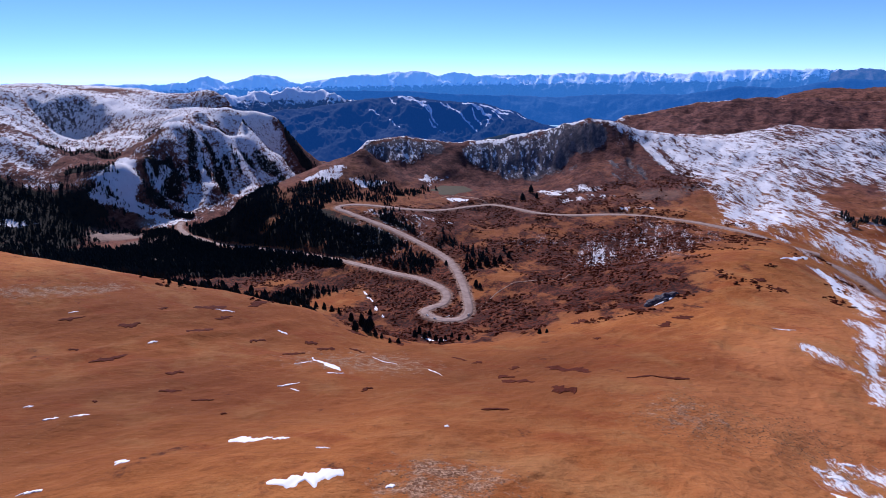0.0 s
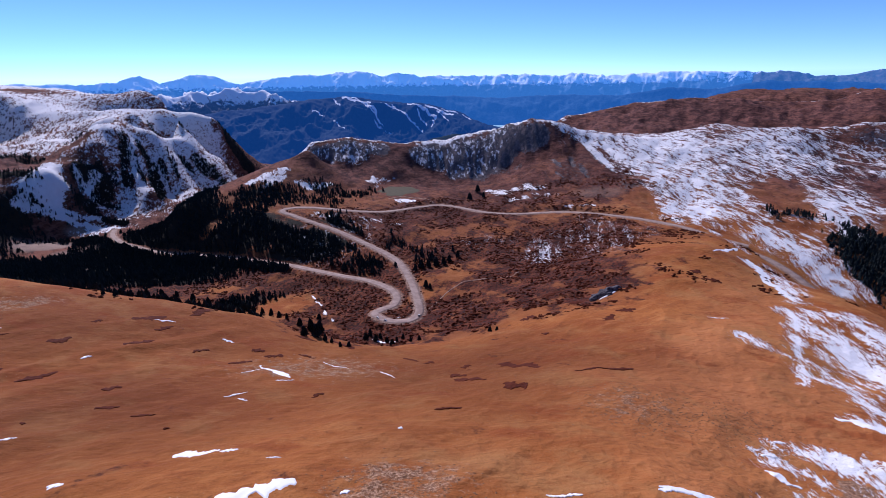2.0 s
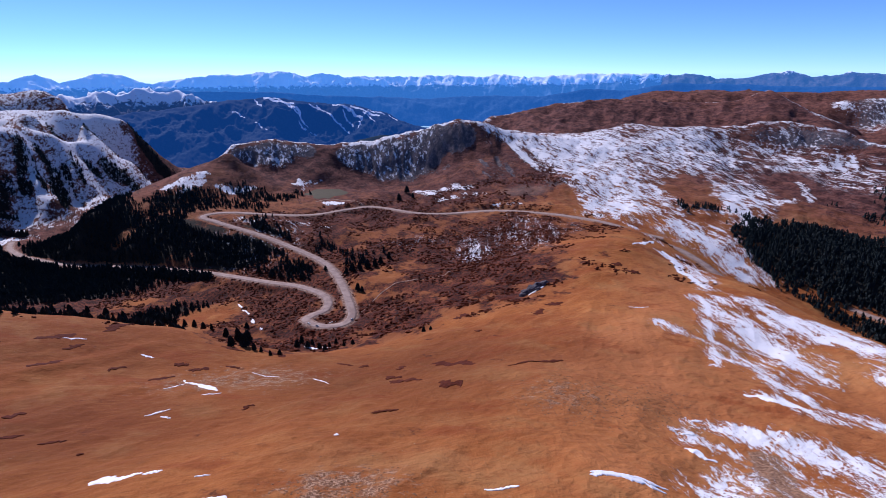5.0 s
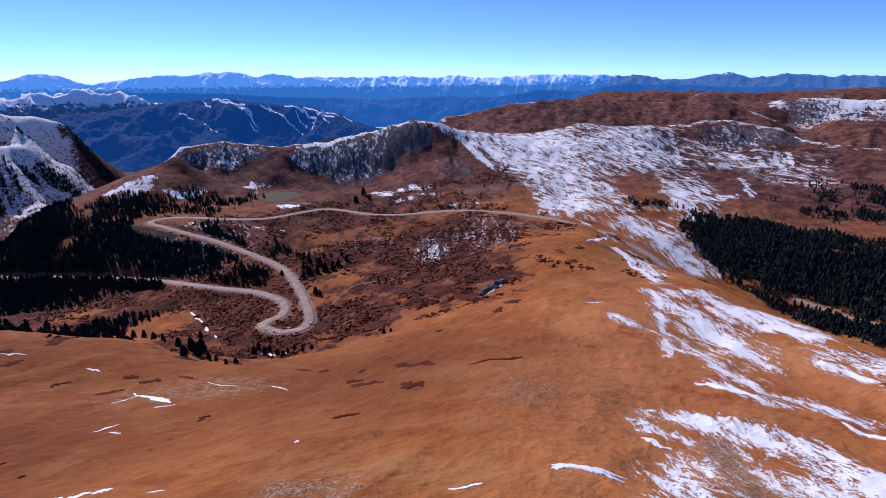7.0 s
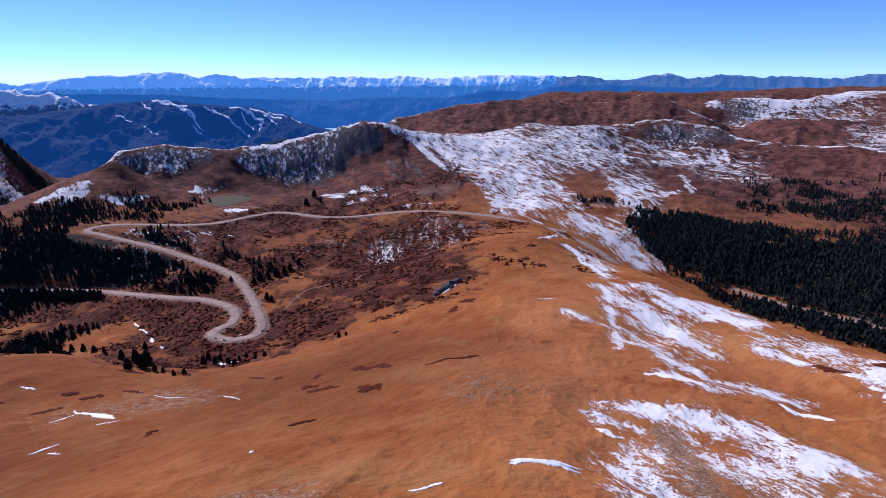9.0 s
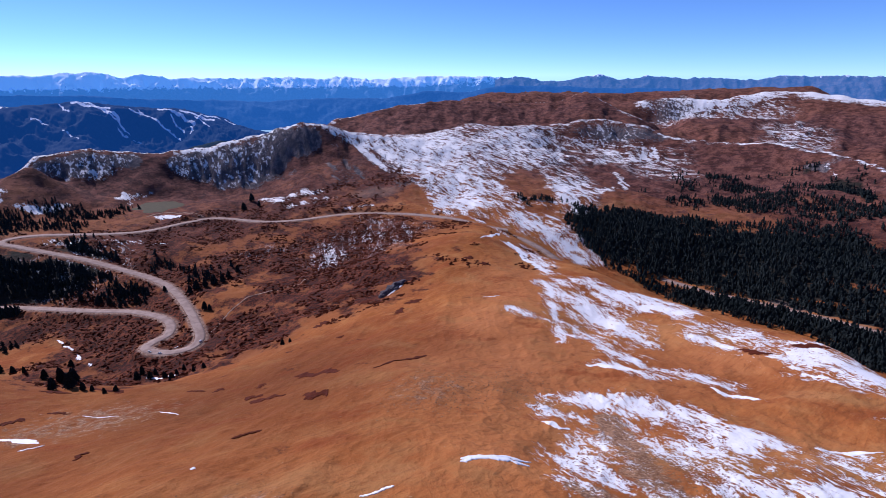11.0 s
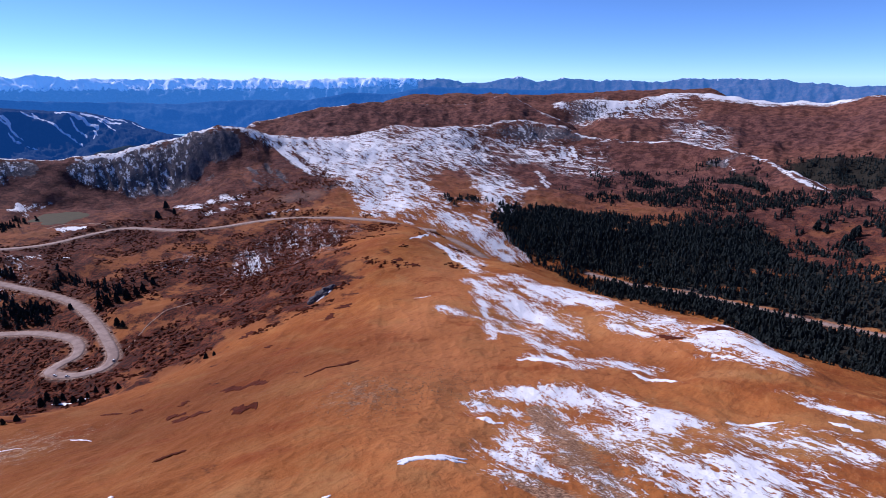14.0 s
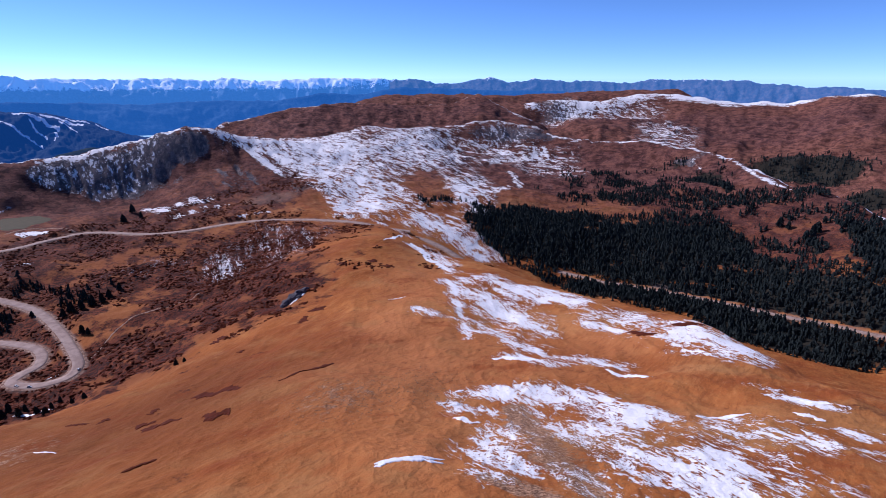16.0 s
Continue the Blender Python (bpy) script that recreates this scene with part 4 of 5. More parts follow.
def build_ground():
    az = np.radians(np.r_[np.arange(-44, 84, 0.16), np.arange(84, 316, 4.0)])
    rad = np.r_[0.01, 12.0, 28.0, 45.0 * (4890 / 45.0) ** np.linspace(0, 1, 720)]
    na, nr = len(az), len(rad)
    x, y = np.outer(rad, np.sin(az)).ravel(), np.outer(rad, np.cos(az)).ravel()
    z, covers, _ = land(x, y)
    i, j = np.meshgrid(np.arange(nr - 1), np.arange(na), indexing="ij")
    k = (j + 1) % na
    faces = np.stack([i * na + j, (i + 1) * na + j, (i + 1) * na + k, i * na + k], -1).reshape(-1, 4)[:, ::-1]
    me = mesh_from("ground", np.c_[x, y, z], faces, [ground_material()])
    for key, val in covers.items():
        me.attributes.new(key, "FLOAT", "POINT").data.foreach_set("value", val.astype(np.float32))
    return tagged(new("ground", me), "rust-brown alpine tundra and slopes with streaks of old snow", "ground", kind="structure")


def build_road(road, name, label, asphalt, verge):
    """A cambered strip of asphalt with a gravel shoulder on either side."""
    t = np.gradient(road.c, axis=0)
    t /= np.hypot(t[:, 0], t[:, 1])[:, None]
    nx = np.c_[t[:, 1], -t[:, 0]]
    ob = None
    for part_name, offs, mat in (("road", [(-1, 0.0, -0.3), (-1, 0.0, 0.12), (-0.5, 0, 0.2), (0, 0, 0.26), (0.5, 0, 0.2), (1, 0, 0.12), (1, 0, -0.3)], asphalt),
                                 ("shoulder", [(-1, -2.6, -0.5), (-1, -1.8, 0.02), (-1, 0.02, 0.06)], verge),
                                 ("shoulder", [(1, -0.02, 0.06), (1, 1.8, 0.02), (1, 2.6, -0.5)], verge)):
        rng = np.random.default_rng(len(offs) + len(name))
        rows = []
        for s, extra, dz in offs:
            wob = np.convolve(rng.normal(0, 1, len(road.c) + 8), np.ones(9) / 9, "valid") * (0.5 if abs(extra) > 1 else 0.0)
            rows.append(np.c_[road.c + nx * (s * road.half + extra + wob).reshape(-1, 1), road.z + dz + 0.2])
        v = np.stack(rows, 1).reshape(-1, 3)
        n, w = len(road.c), len(offs)
        i, j = np.meshgrid(np.arange(n - 1), np.arange(w - 1), indexing="ij")
        f = np.stack([i * w + j, i * w + j + 1, (i + 1) * w + j + 1, (i + 1) * w + j], -1).reshape(-1, 4)[:, ::-1]
        o = new(name if part_name == "road" else "shoulder", mesh_from(part_name, v, f, [mat]))
        if part_name == "road":
            ob = tagged(o, label, "road", kind="structure")
        else:
            o.parent = ob
    return ob


# ---------------------------------------------------------------- far country
# Crests of the far ranges: degrees right of +y, metres high.
BLUE_HILLS = [(-37.9, 187), (-30.7, 191), (-23.7, 240), (-18.6, 284), (-12.7, 318), (-4.8, 299), (3.8, 265), (11.1, 235), (17.5, 258), (22.6, 245), (27.2, 307), (31.6, 288), (35.4, 350), (38.2, 333), (43.9, 323), (51.8, 317)]
SNOW_PEAKS = [(-24.9, 176), (-22.7, 278), (-21.1, 306), (-19.9, 298), (-18.5, 339), (-17.0, 327), (-15.6, 351), (-13.7, 326), (-11.6, 304), (-9.4, 258), (-7.2, 169), (-5.0, 46)]
SKI_HILL = [(-26.6, 96), (-21.4, 183), (-16.1, 227), (-10.6, 248), (-7.2, 274), (-4.9, 290), (-2.6, 281), (0.9, 253), (4.9, 225), (6.9, 199), (8.4, 149), (10.1, 117), (14.6, 105), (20.0, 10)]
KNOLL = [(2.0, 79), (4.4, 126), (6.7, 148), (10.1, 133), (12.4, 104)]
FAR_RANGE = [(-38.0, 388), (-33.6, 372), (-28.9, 370), (-25.8, 376), (-22.5, 415), (-21.0, 372), (-17.8, 429), (-15.8, 389), (-14.2, 352), (-12.0, 383), (-8.1, 412), (-5.9, 418), (-2.8, 439), (-0.8, 402), (1.8, 429), (3.7, 391), (7.7, 399), (12.6, 400), (16.9, 386), (18.4, 392), (22.4, 374), (27.1, 395), (29.5, 403), (34.8, 385), (39.0, 223)]
EAST_RANGE = [(31.5, 240), (34.8, 386), (37.1, 390), (40.5, 360), (44.4, 400), (46.5, 361), (48.6, 409), (51.7, 388), (57.1, 380), (62.1, 394), (65.9, 394), (68.1, 391), (70.3, 358), (73.2, 345), (77.4, 334), (86.0, 330)]
PISTES = [(-4.51, -0.02, -2.7, -0.102, 0.12),
          (-2.7, -0.095, -1.34, -0.208, 0.11),
          (-3.6, -0.016, -1.9, -0.108, 0.08),
          (-2.31, -0.167, -0.6, -0.311, 0.06),
          (-0.86, -0.09, 0.87, -0.171, 0.07),
          (0.75, -0.162, 2.6, -0.289, 0.07),
          (1.91, -0.034, 3.64, -0.108, 0.1),
          (3.64, -0.097, 4.8, -0.212, 0.1),
          (4.69, -0.214, 4.46, -0.361, 0.07),
          (2.89, -0.14, 3.88, -0.314, 0.06),
          (3.76, -0.041, 5.78, -0.074, 0.1),
          (4.8, -0.068, 6.64, -0.117, 0.1),
          (5.48, -0.011, 7.1, -0.054, 0.08),
          (5.03, -0.142, 6.08, -0.286, 0.06),
          (7.49, 0.0, 8.43, -0.065, 0.07),
          (0.29, -0.106, 1.79, -0.228, 0.05),
          (-5.43, -0.027, -4.91, -0.183, 0.05),
          (-7.5, -0.203, -6.56, -0.295, 0.06),
          (-5.55, -0.397, -4.66, -0.544, 0.05),
          (-1.47, -0.293, 0.26, -0.469, 0.05),
          (2.02, -0.244, 3.47, -0.404, 0.05)]


def build_range(name, label, crest, radius, depth, foot, relief, size, material, seed, pistes=(), rows=46, turn=0.11, jag=0.13):
    """A chain of mountains on an arc, with spurs and gullies running down from its crest."""
    c = np.array(crest, float)
    az = np.arange(c[0, 0], c[-1, 0] + 0.01, turn)
    top = np.interp(az, c[:, 0], c[:, 1])
    top = top + fractal(az * radius * 0.0175, az * 0, 110, 5, seed + 40, 0.62) * relief * jag
    s = np.linspace(-1, 1, rows)                    # -1 near foot, 0 crest, 1 far foot
    sg, ag = np.meshgrid(s, np.radians(az), indexing="ij")
    rr = radius + depth * sg
    x, y = rr * np.sin(ag), rr * np.cos(ag)
    fall = 1 - np.abs(sg) ** 0.85
    z = foot + (top[None, :] - foot) * fall
    mid = 4 * fall * (1 - fall)
    z = z + fractal(x, y, size, 6, seed, 0.58, True) * relief * (0.16 + mid)
    na = len(az)
    i, j = np.meshgrid(np.arange(rows - 1), np.arange(na - 1), indexing="ij")
    f = np.stack([i * na + j, (i + 1) * na + j, (i + 1) * na + j + 1, i * na + j + 1], -1).reshape(-1, 4)[:, ::-1]
    me = mesh_from(name, np.c_[x.ravel(), y.ravel(), z.ravel()], f, [material])
    p = np.zeros(x.shape)
    for a0, s0, a1, s1, w in pistes:
        t = np.clip(((np.degrees(ag) - a0) * (a1 - a0) + (sg - s0) * (s1 - s0) * 100) / ((a1 - a0) ** 2 + 100 * (s1 - s0) ** 2), 0, 1)
        wig = 0.07 * np.sin(t * 9 + a0 * 7) + 0.03 * np.sin(t * 31 + a0)
        dd = np.hypot(np.degrees(ag) - a0 - (a1 - a0) * t - wig, 6 * (sg - s0 - (s1 - s0) * t))
        p = np.maximum(p, np.clip(1.5 - dd / (1.35 * w), 0, 1))
    me.attributes.new("piste", "FLOAT", "POINT").data.foreach_set("value", p.ravel().astype(np.float32))
    return tagged(new(name, me), label, "mountains", kind="structure")


asphalt, verge = asphalt_material(), verge_material()
needles, bark, brush, snow_mat, rock_mat = needle_material(), bark_material(), brush_material(), snow_material(), rock_material()
ground = build_ground()
build_road(ROADS[0], "road", "pale grey mountain highway with two hairpin bends and gravel shoulders", asphalt, verge)
build_road(ROADS[1], "road", "grey highway running down below the brow of the ridge", asphalt, verge)
build_road(ROADS[2], "road", "pale highway through the dark forested valley", asphalt, verge)
# Air haze is put into the blue base colours and glow of these ranges.
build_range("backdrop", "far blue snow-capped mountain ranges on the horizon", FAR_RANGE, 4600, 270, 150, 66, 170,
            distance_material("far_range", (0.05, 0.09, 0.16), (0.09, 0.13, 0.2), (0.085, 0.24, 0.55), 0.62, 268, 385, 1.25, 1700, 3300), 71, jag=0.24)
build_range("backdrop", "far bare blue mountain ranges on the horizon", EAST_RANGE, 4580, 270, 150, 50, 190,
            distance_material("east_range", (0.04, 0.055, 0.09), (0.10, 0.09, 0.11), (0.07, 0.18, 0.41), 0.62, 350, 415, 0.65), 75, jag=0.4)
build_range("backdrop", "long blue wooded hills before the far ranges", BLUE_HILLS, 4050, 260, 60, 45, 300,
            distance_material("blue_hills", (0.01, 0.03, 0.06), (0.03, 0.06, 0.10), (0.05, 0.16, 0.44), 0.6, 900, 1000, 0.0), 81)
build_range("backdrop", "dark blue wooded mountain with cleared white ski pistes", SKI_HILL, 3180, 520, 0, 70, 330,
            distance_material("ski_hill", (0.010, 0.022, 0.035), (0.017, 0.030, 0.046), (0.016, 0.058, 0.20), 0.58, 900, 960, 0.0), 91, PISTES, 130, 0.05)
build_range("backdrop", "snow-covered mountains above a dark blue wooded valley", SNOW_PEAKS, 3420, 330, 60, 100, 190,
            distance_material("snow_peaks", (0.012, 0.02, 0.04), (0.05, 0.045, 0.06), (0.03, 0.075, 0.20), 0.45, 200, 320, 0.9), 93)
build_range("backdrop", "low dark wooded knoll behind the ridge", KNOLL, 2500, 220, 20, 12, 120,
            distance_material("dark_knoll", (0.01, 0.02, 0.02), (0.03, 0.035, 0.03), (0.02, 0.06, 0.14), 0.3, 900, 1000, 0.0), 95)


# ---------------------------------------------------------------- trees
def spruce_mesh(seed, height, radius, sides=7, tiers=5):
    """Crown of a spruce: stacked skirts of drooping boughs with ragged rims."""
    rng = random.Random(seed)
    v, f = [], []
    for k in range(tiers):
        a = k / tiers
        zb, zt = height * (0.08 + 0.80 * a), height * min(1.0, 0.08 + 0.80 * a + 0.36)
        rb = radius * (1 - a) ** 0.85 + 0.12
        o = len(v)
        turn = rng.uniform(0, 6.3)
        v.append((rng.uniform(-0.1, 0.1), rng.uniform(-0.1, 0.1), zt))
        for i in range(sides * 2):
            q = rb * (rng.uniform(0.85, 1.15) if i % 2 == 0 else rng.uniform(0.45, 0.65))
            t = turn + math.pi * i / sides
            v.append((q * math.cos(t), q * math.sin(t), zb + (0 if i % 2 == 0 else height * 0.05)))
        for i in range(sides * 2):
            f.append((o, o + 1 + i, o + 1 + (i + 1) % (sides * 2)))
    return np.array(v), np.array(f)


def scatter_forest(name, label, spots, rng, low=4.0, high=12.5, tiers=3, sides=3):
    """One wood, all trees joined."""
    kinds = [spruce_mesh(900 + k, 1.0, 0.16 + 0.012 * k, sides, tiers) for k in range(6)]
    vs, fs, o = [], [], 0
    for x, y, z in spots:
        v, f = kinds[rng.integers(6)]
        h = low + (high - low) * rng.random() ** 1.4
        t = rng.uniform(0, 6.3)
        w = h * rng.uniform(0.8, 1.25)
        c, s = math.cos(t) * w, math.sin(t) * w
        vs.append(np.c_[v[:, 0] * c - v[:, 1] * s + x, v[:, 0] * s + v[:, 1] * c + y, v[:, 2] * h + z - 0.4])
        fs.append(f + o)
        o += len(v)
    me = mesh_from(name, np.concatenate(vs), np.concatenate(fs), [needles], smooth=False)
    return tagged(new(name, me), label, "forest", kind="stuff")


def spots_in(rng, count, x0, x1, y0, y1, threshold=0.42, power=1.0):
    x, y = rng.uniform(x0, x1, count), rng.uniform(y0, y1, count)
    z, cov, d = land(x, y)
    keep = (cov["forest"] + fractal(x, y, 45, 3, 17) * 0.3 > threshold) & (rng.uniform(0, 1, count) < cov["forest"] ** power) & (d > 7.5)
    keep &= ~((x > -290) & (x < -20) & (y > 800) & (y < 1135) & (d < np.where((x < -130) & (y > 1000), 34, 17)))
    return np.c_[x, y, z][keep]


rng = np.random.default_rng(4)
WOODS = (("conifer_forest", "dense dark spruce forest on the valley side below the road", 42000, -760, 60, 640, 1420, 0.36),
         ("conifer_forest", "dark spruce forest at the foot of the snowy mountain", 34000, -1500, -640, 640, 2050, 0.36),
         ("conifer_forest", "dark spruces scattered over the shaded mountain flank", 15000, -800, -250, 1420, 2500, 0.30),
         ("conifer_forest", "dense dark spruce forest in the side valley", 62000, 480, 1300, 20, 980, 0.36),
         ("conifer_forest", "dark spruces thinning out below the red crest", 7000, 700, 1500, 250, 1150, 0.22),
         ("conifer_forest", "dark spruce wood in the valley behind the crest", 6000, 1350, 2000, 300, 1000, 0.4),
         ("conifer_forest", "small dark spruce groves in the reddish bowl", 3500, -60, 420, 560, 1250, 0.30))
for nm, lb, n, x0, x1, y0, y1, th in WOODS:
    sp = spots_in(rng, n, x0, x1, y0, y1, th)
    if len(sp):
        scatter_forest(nm, lb, sp, rng)


def roadside(road, y0, y1, count, x_side):
    """Spots for trees on one side of a road, between two y."""
    k = np.nonzero((road.c[:, 1] > y0) & (road.c[:, 1] < y1) & (road.c[:, 0] * x_side[0] > x_side[1]))[0]
    i = rng.choice(k, count)
    t = np.gradient(road.c, axis=0)[i]
    n = np.c_[t[:, 1], -t[:, 0]] / np.hypot(t[:, 0], t[:, 1])[:, None]
    n *= np.sign(-(n * road.c[i]).sum(1))[:, None]
    p = road.c[i] + n * rng.uniform(9, 26, count)[:, None] + rng.normal(0, 2, (count, 2))
    d = road_near(p[:, 0], p[:, 1])[0]
    p = p[(d > 8) & (np.hypot(p[:, 0] + 190, p[:, 1] - 1080) > 75)]
    return np.c_[p, land(p[:, 0], p[:, 1])[0]]


def behind(line, first, last, count, near, far):
    """Spots beyond a brow, as seen from the summit."""
    p = np.array(LAND[line], float)[first:last, :2]
    k = rng.integers(0, len(p) - 1, count)
    q = p[k] + (p[k + 1] - p[k]) * rng.random((count, 1))
    r = np.hypot(q[:, 0], q[:, 1])[:, None]
    q = q * (r + rng.uniform(near, far, (count, 1))) / r
    return np.c_[q, land(q[:, 0], q[:, 1])[0]]


scatter_forest("conifer_forest", "dark belt of spruces just below the tundra brow", behind("left_brow", 0, 5, 1700, 12, 85), rng, 7, 14)
scatter_forest("conifer_forest", "belt of dark spruces lining the lower road", roadside(ROADS[0], 880, 1180, 1100, (-1, 170)), rng, 8, 13)
scatter_forest("conifer_forest", "belt of dark spruces lining the valley road", roadside(ROADS[2], 60, 520, 900, (1, 700)), rng, 7, 12)


# ---------------------------------------------------------------- things
SNOW_PATCHES = [(-126, 762, -116, 741, 2.5), (-114, 738, -105, 714, 2.5), (-101, 704, -96, 685, 2), (-14, 341, -4, 322, 1.5), (-58, 368, -36, 344, 1.2), (-89, 267, -82, 261, 1.5)] + [
    (-83, 172, -66, 168, 7.5),
    (-65, 168, -59, 170, 2.9),
    (-54, 130, -33, 139, 8.3),
    (-101, 353, -69, 316, 6.3),
    (-77, 303, -66, 307, 2.5),
    (-105, 328, -96, 342, 2.7),
    (-97, 269, -87, 279, 2.2),
    (-172, 196, -167, 199, 2.7),
    (-162, 198, -155, 201, 2.8),
    (-194, 213, -190, 213, 2.9),
    (-110, 149, -105, 148, 3.5),
    (-19, 130, -16, 131, 1.9),
    (-2, 186, 0, 185, 3.0),
    (-127, 129, -120, 130, 2.9),
    (-47, 160, -42, 161, 1.9),
    (-201, 431, -185, 434, 2.7),
    (-142, 411, -132, 407, 3.3),
    (76, 127, 84, 126, 2.5),
    (84, 126, 100, 120, 2.6)] + [
    (41, 126, 52, 125, 1.8),
    (77, 129, 103, 123, 2.8),
    (456, 625, 411, 522, 15.7),
    (418, 551, 396, 466, 11.5),
    (387, 593, 479, 680, 6.8),
    (142, 165, 150, 154, 4.3),
    (152, 180, 160, 179, 2.3),
    (169, 194, 176, 195, 2.7),
    (271, 168, 276, 142, 6.5),
    (230, 227, 251, 201, 7.9),
    (333, 145, 333, 135, 3.0),
    (231, 93, 252, 77, 3.7),
    (284, 75, 287, 55, 4.7),
    (260, 63, 261, 50, 4.4),
    (271, 411, 291, 409, 2.0),
    (-117, 740, -110, 726, 3.4),
    (-102, 695, -95, 682, 3.3),
    (-87, 660, -81, 652, 3.2),
    (-31, 568, -1, 543, 4.7)] + [
    (-1, 626, 10, 629, 1.7),
    (-291, 381, -286, 386, 1.3),
    (-209, 339, -204, 344, 2.2)]
BRUSH_PATCHES = [(-93, 452, -72, 441, 7), (-60, 454, -40, 426, 8), (-80, 394, -67, 383, 4), (-74, 606, -58, 608, 6), (3, 394, 15, 375, 4), (103, 573, 126, 579, 5), (166, 557, 190, 562, 6), (133, 560, 175, 563, 4), (213, 550, 240, 546, 5), (43, 553, 76, 528, 5), (78, 541, 102, 539, 6)] + [
    (59, 269, 71, 260, 11.9),
    (69, 338, 94, 309, 11.3),
    (35, 303, 52, 286, 8.7),
    (106, 282, 147, 289, 5.9),
    (35, 322, 41, 306, 6.1),
    (-216, 423, -197, 446, 9.8),
    (-196, 369, -183, 388, 9.3),
    (-224, 300, -211, 319, 6.6),
    (-167, 282, -158, 287, 6.2),
    (-151, 246, -142, 252, 4.5),
    (-289, 366, -275, 377, 5.7),
    (-242, 362, -231, 373, 8.8),
    (-171, 225, -169, 226, 3.0),
    (-129, 235, -118, 237, 3.3),
    (-105, 214, -103, 216, 3.0),
    (324, 525, 334, 535, 8.5),
    (327, 506, 341, 511, 11.6),
    (187, 438, 201, 439, 11.1),
    (207, 454, 226, 457, 9.6)] + [
    (152, 494, 164, 488, 9.0),
    (18, 362, 25, 368, 7.0),
    (43, 338, 51, 340, 6.6),
    (-120, 351, -107, 366, 6.3),
    (-152, 373, -143, 384, 5.4),
    (-103, 382, -89, 380, 7.8),
    (-49, 267, -44, 275, 4.1),
    (179, 510, 195, 506, 9.8),
    (127, 425, 134, 425, 5.5),
    (125, 499, 142, 498, 13.3),
    (15, 221, 29, 223, 3.4),
    (-248, 317, -244, 321, 4.1),
    (-237, 408, -231, 414, 4.2),
    (-193, 411, -184, 424, 5.9),
    (-182, 458, -173, 491, 9.1),
    (-115, 395, -105, 391, 7.6),
    (354, 203, 355, 180, 7.2),
    (379, 180, 394, 163, 11.4)]
SPRUCES = [
    (-86, 460, 10.9),
    (-106, 616, 17.8),
    (-75, 459, 14.5),
    (-96, 615, 16.2),
    (-123, 636, 11.7),
    (-66, 450, 7.1),
    (-60, 446, 5.9),
    (-51, 432, 5.1),
    (-44, 436, 5.8),
    (-38, 574, 9.1),
    (-33, 581, 10.7),
    (-26, 564, 8.9),
    (-21, 572, 7.5),
    (-13, 551, 8.0),
    (-7, 529, 8.4),
    (-2, 547, 6.5),
    (5, 552, 7.3),
    (13, 536, 5.6),
    (22, 522, 6.2),
    (-103, 665, 8.6),
    (-143, 658, 8.6),
    (-156, 675, 9.7),
    (-169, 687, 10.8),
    (-182, 694, 10.0),
    (-197, 707, 10.2),
    (-212, 718, 11.3),
    (-229, 728, 10.6),
    (-246, 739, 11.7),
    (-270, 748, 11.0),
    (-294, 758, 12.2),
    (-321, 771, 11.4),
    (-344, 776, 12.7)] + [
    (-369, 785, 12.9),
    (-253, 508, 7.7),
    (-263, 500, 8.4),
    (-273, 498, 7.7),
    (41, 701, 12.4),
    (46, 691, 8.7),
    (92, 489, 6.5),
    (99, 488, 4.5),
    (62, 775, 15.4),
    (50, 771, 13.4),
    (73, 771, 12.5),
    (82, 777, 11.6),
    (39, 773, 13.5),
    (30, 770, 11.5),
    (96, 786, 11.7),
    (0, 800, 7.9),
    (-82, 831, 12.4),
    (-68, 817, 10.2),
    (-103, 850, 12.7),
    (-54, 820, 11.2),
    (-41, 824, 10.2),
    (188, 1165, 16.9),
    (166, 1137, 16.5),
    (195, 1130, 13.7),
    (1059, 285, 23.7),
    (1074, 283, 21.3),
    (1050, 291, 18.3),
    (1090, 347, 19.2),
    (1083, 330, 16.3),
    (1106, 283, 13.6),
    (1239, 520, 14.3),
    (1104, 249, 18.9)] + [
    (1186, 417, 13.4),
    (1136, 416, 14.4),
    (1127, 335, 12.6),
    (1158, 337, 10.0)]
OUTCROP = (219, 514)
CARS = [(-20.8, 627.8), (-12.0, 621.1), (24.1, 626.4)]
TALUS = [(114, 216), (160, 206), (-1, 130), (-70, 346), (-338, 413), (148, 105)]
TRACK = [(97, 1082), (74, 1118), (50, 1160), (22, 1183), (-9, 1170)]
BOWL_TRAIL = [(34, 635), (51, 649), (71, 668), (95, 680), (121, 680), (146, 672), (166, 677)]


def heights(x, y):
    return land(np.asarray(x, float), np.asarray(y, float))[0]


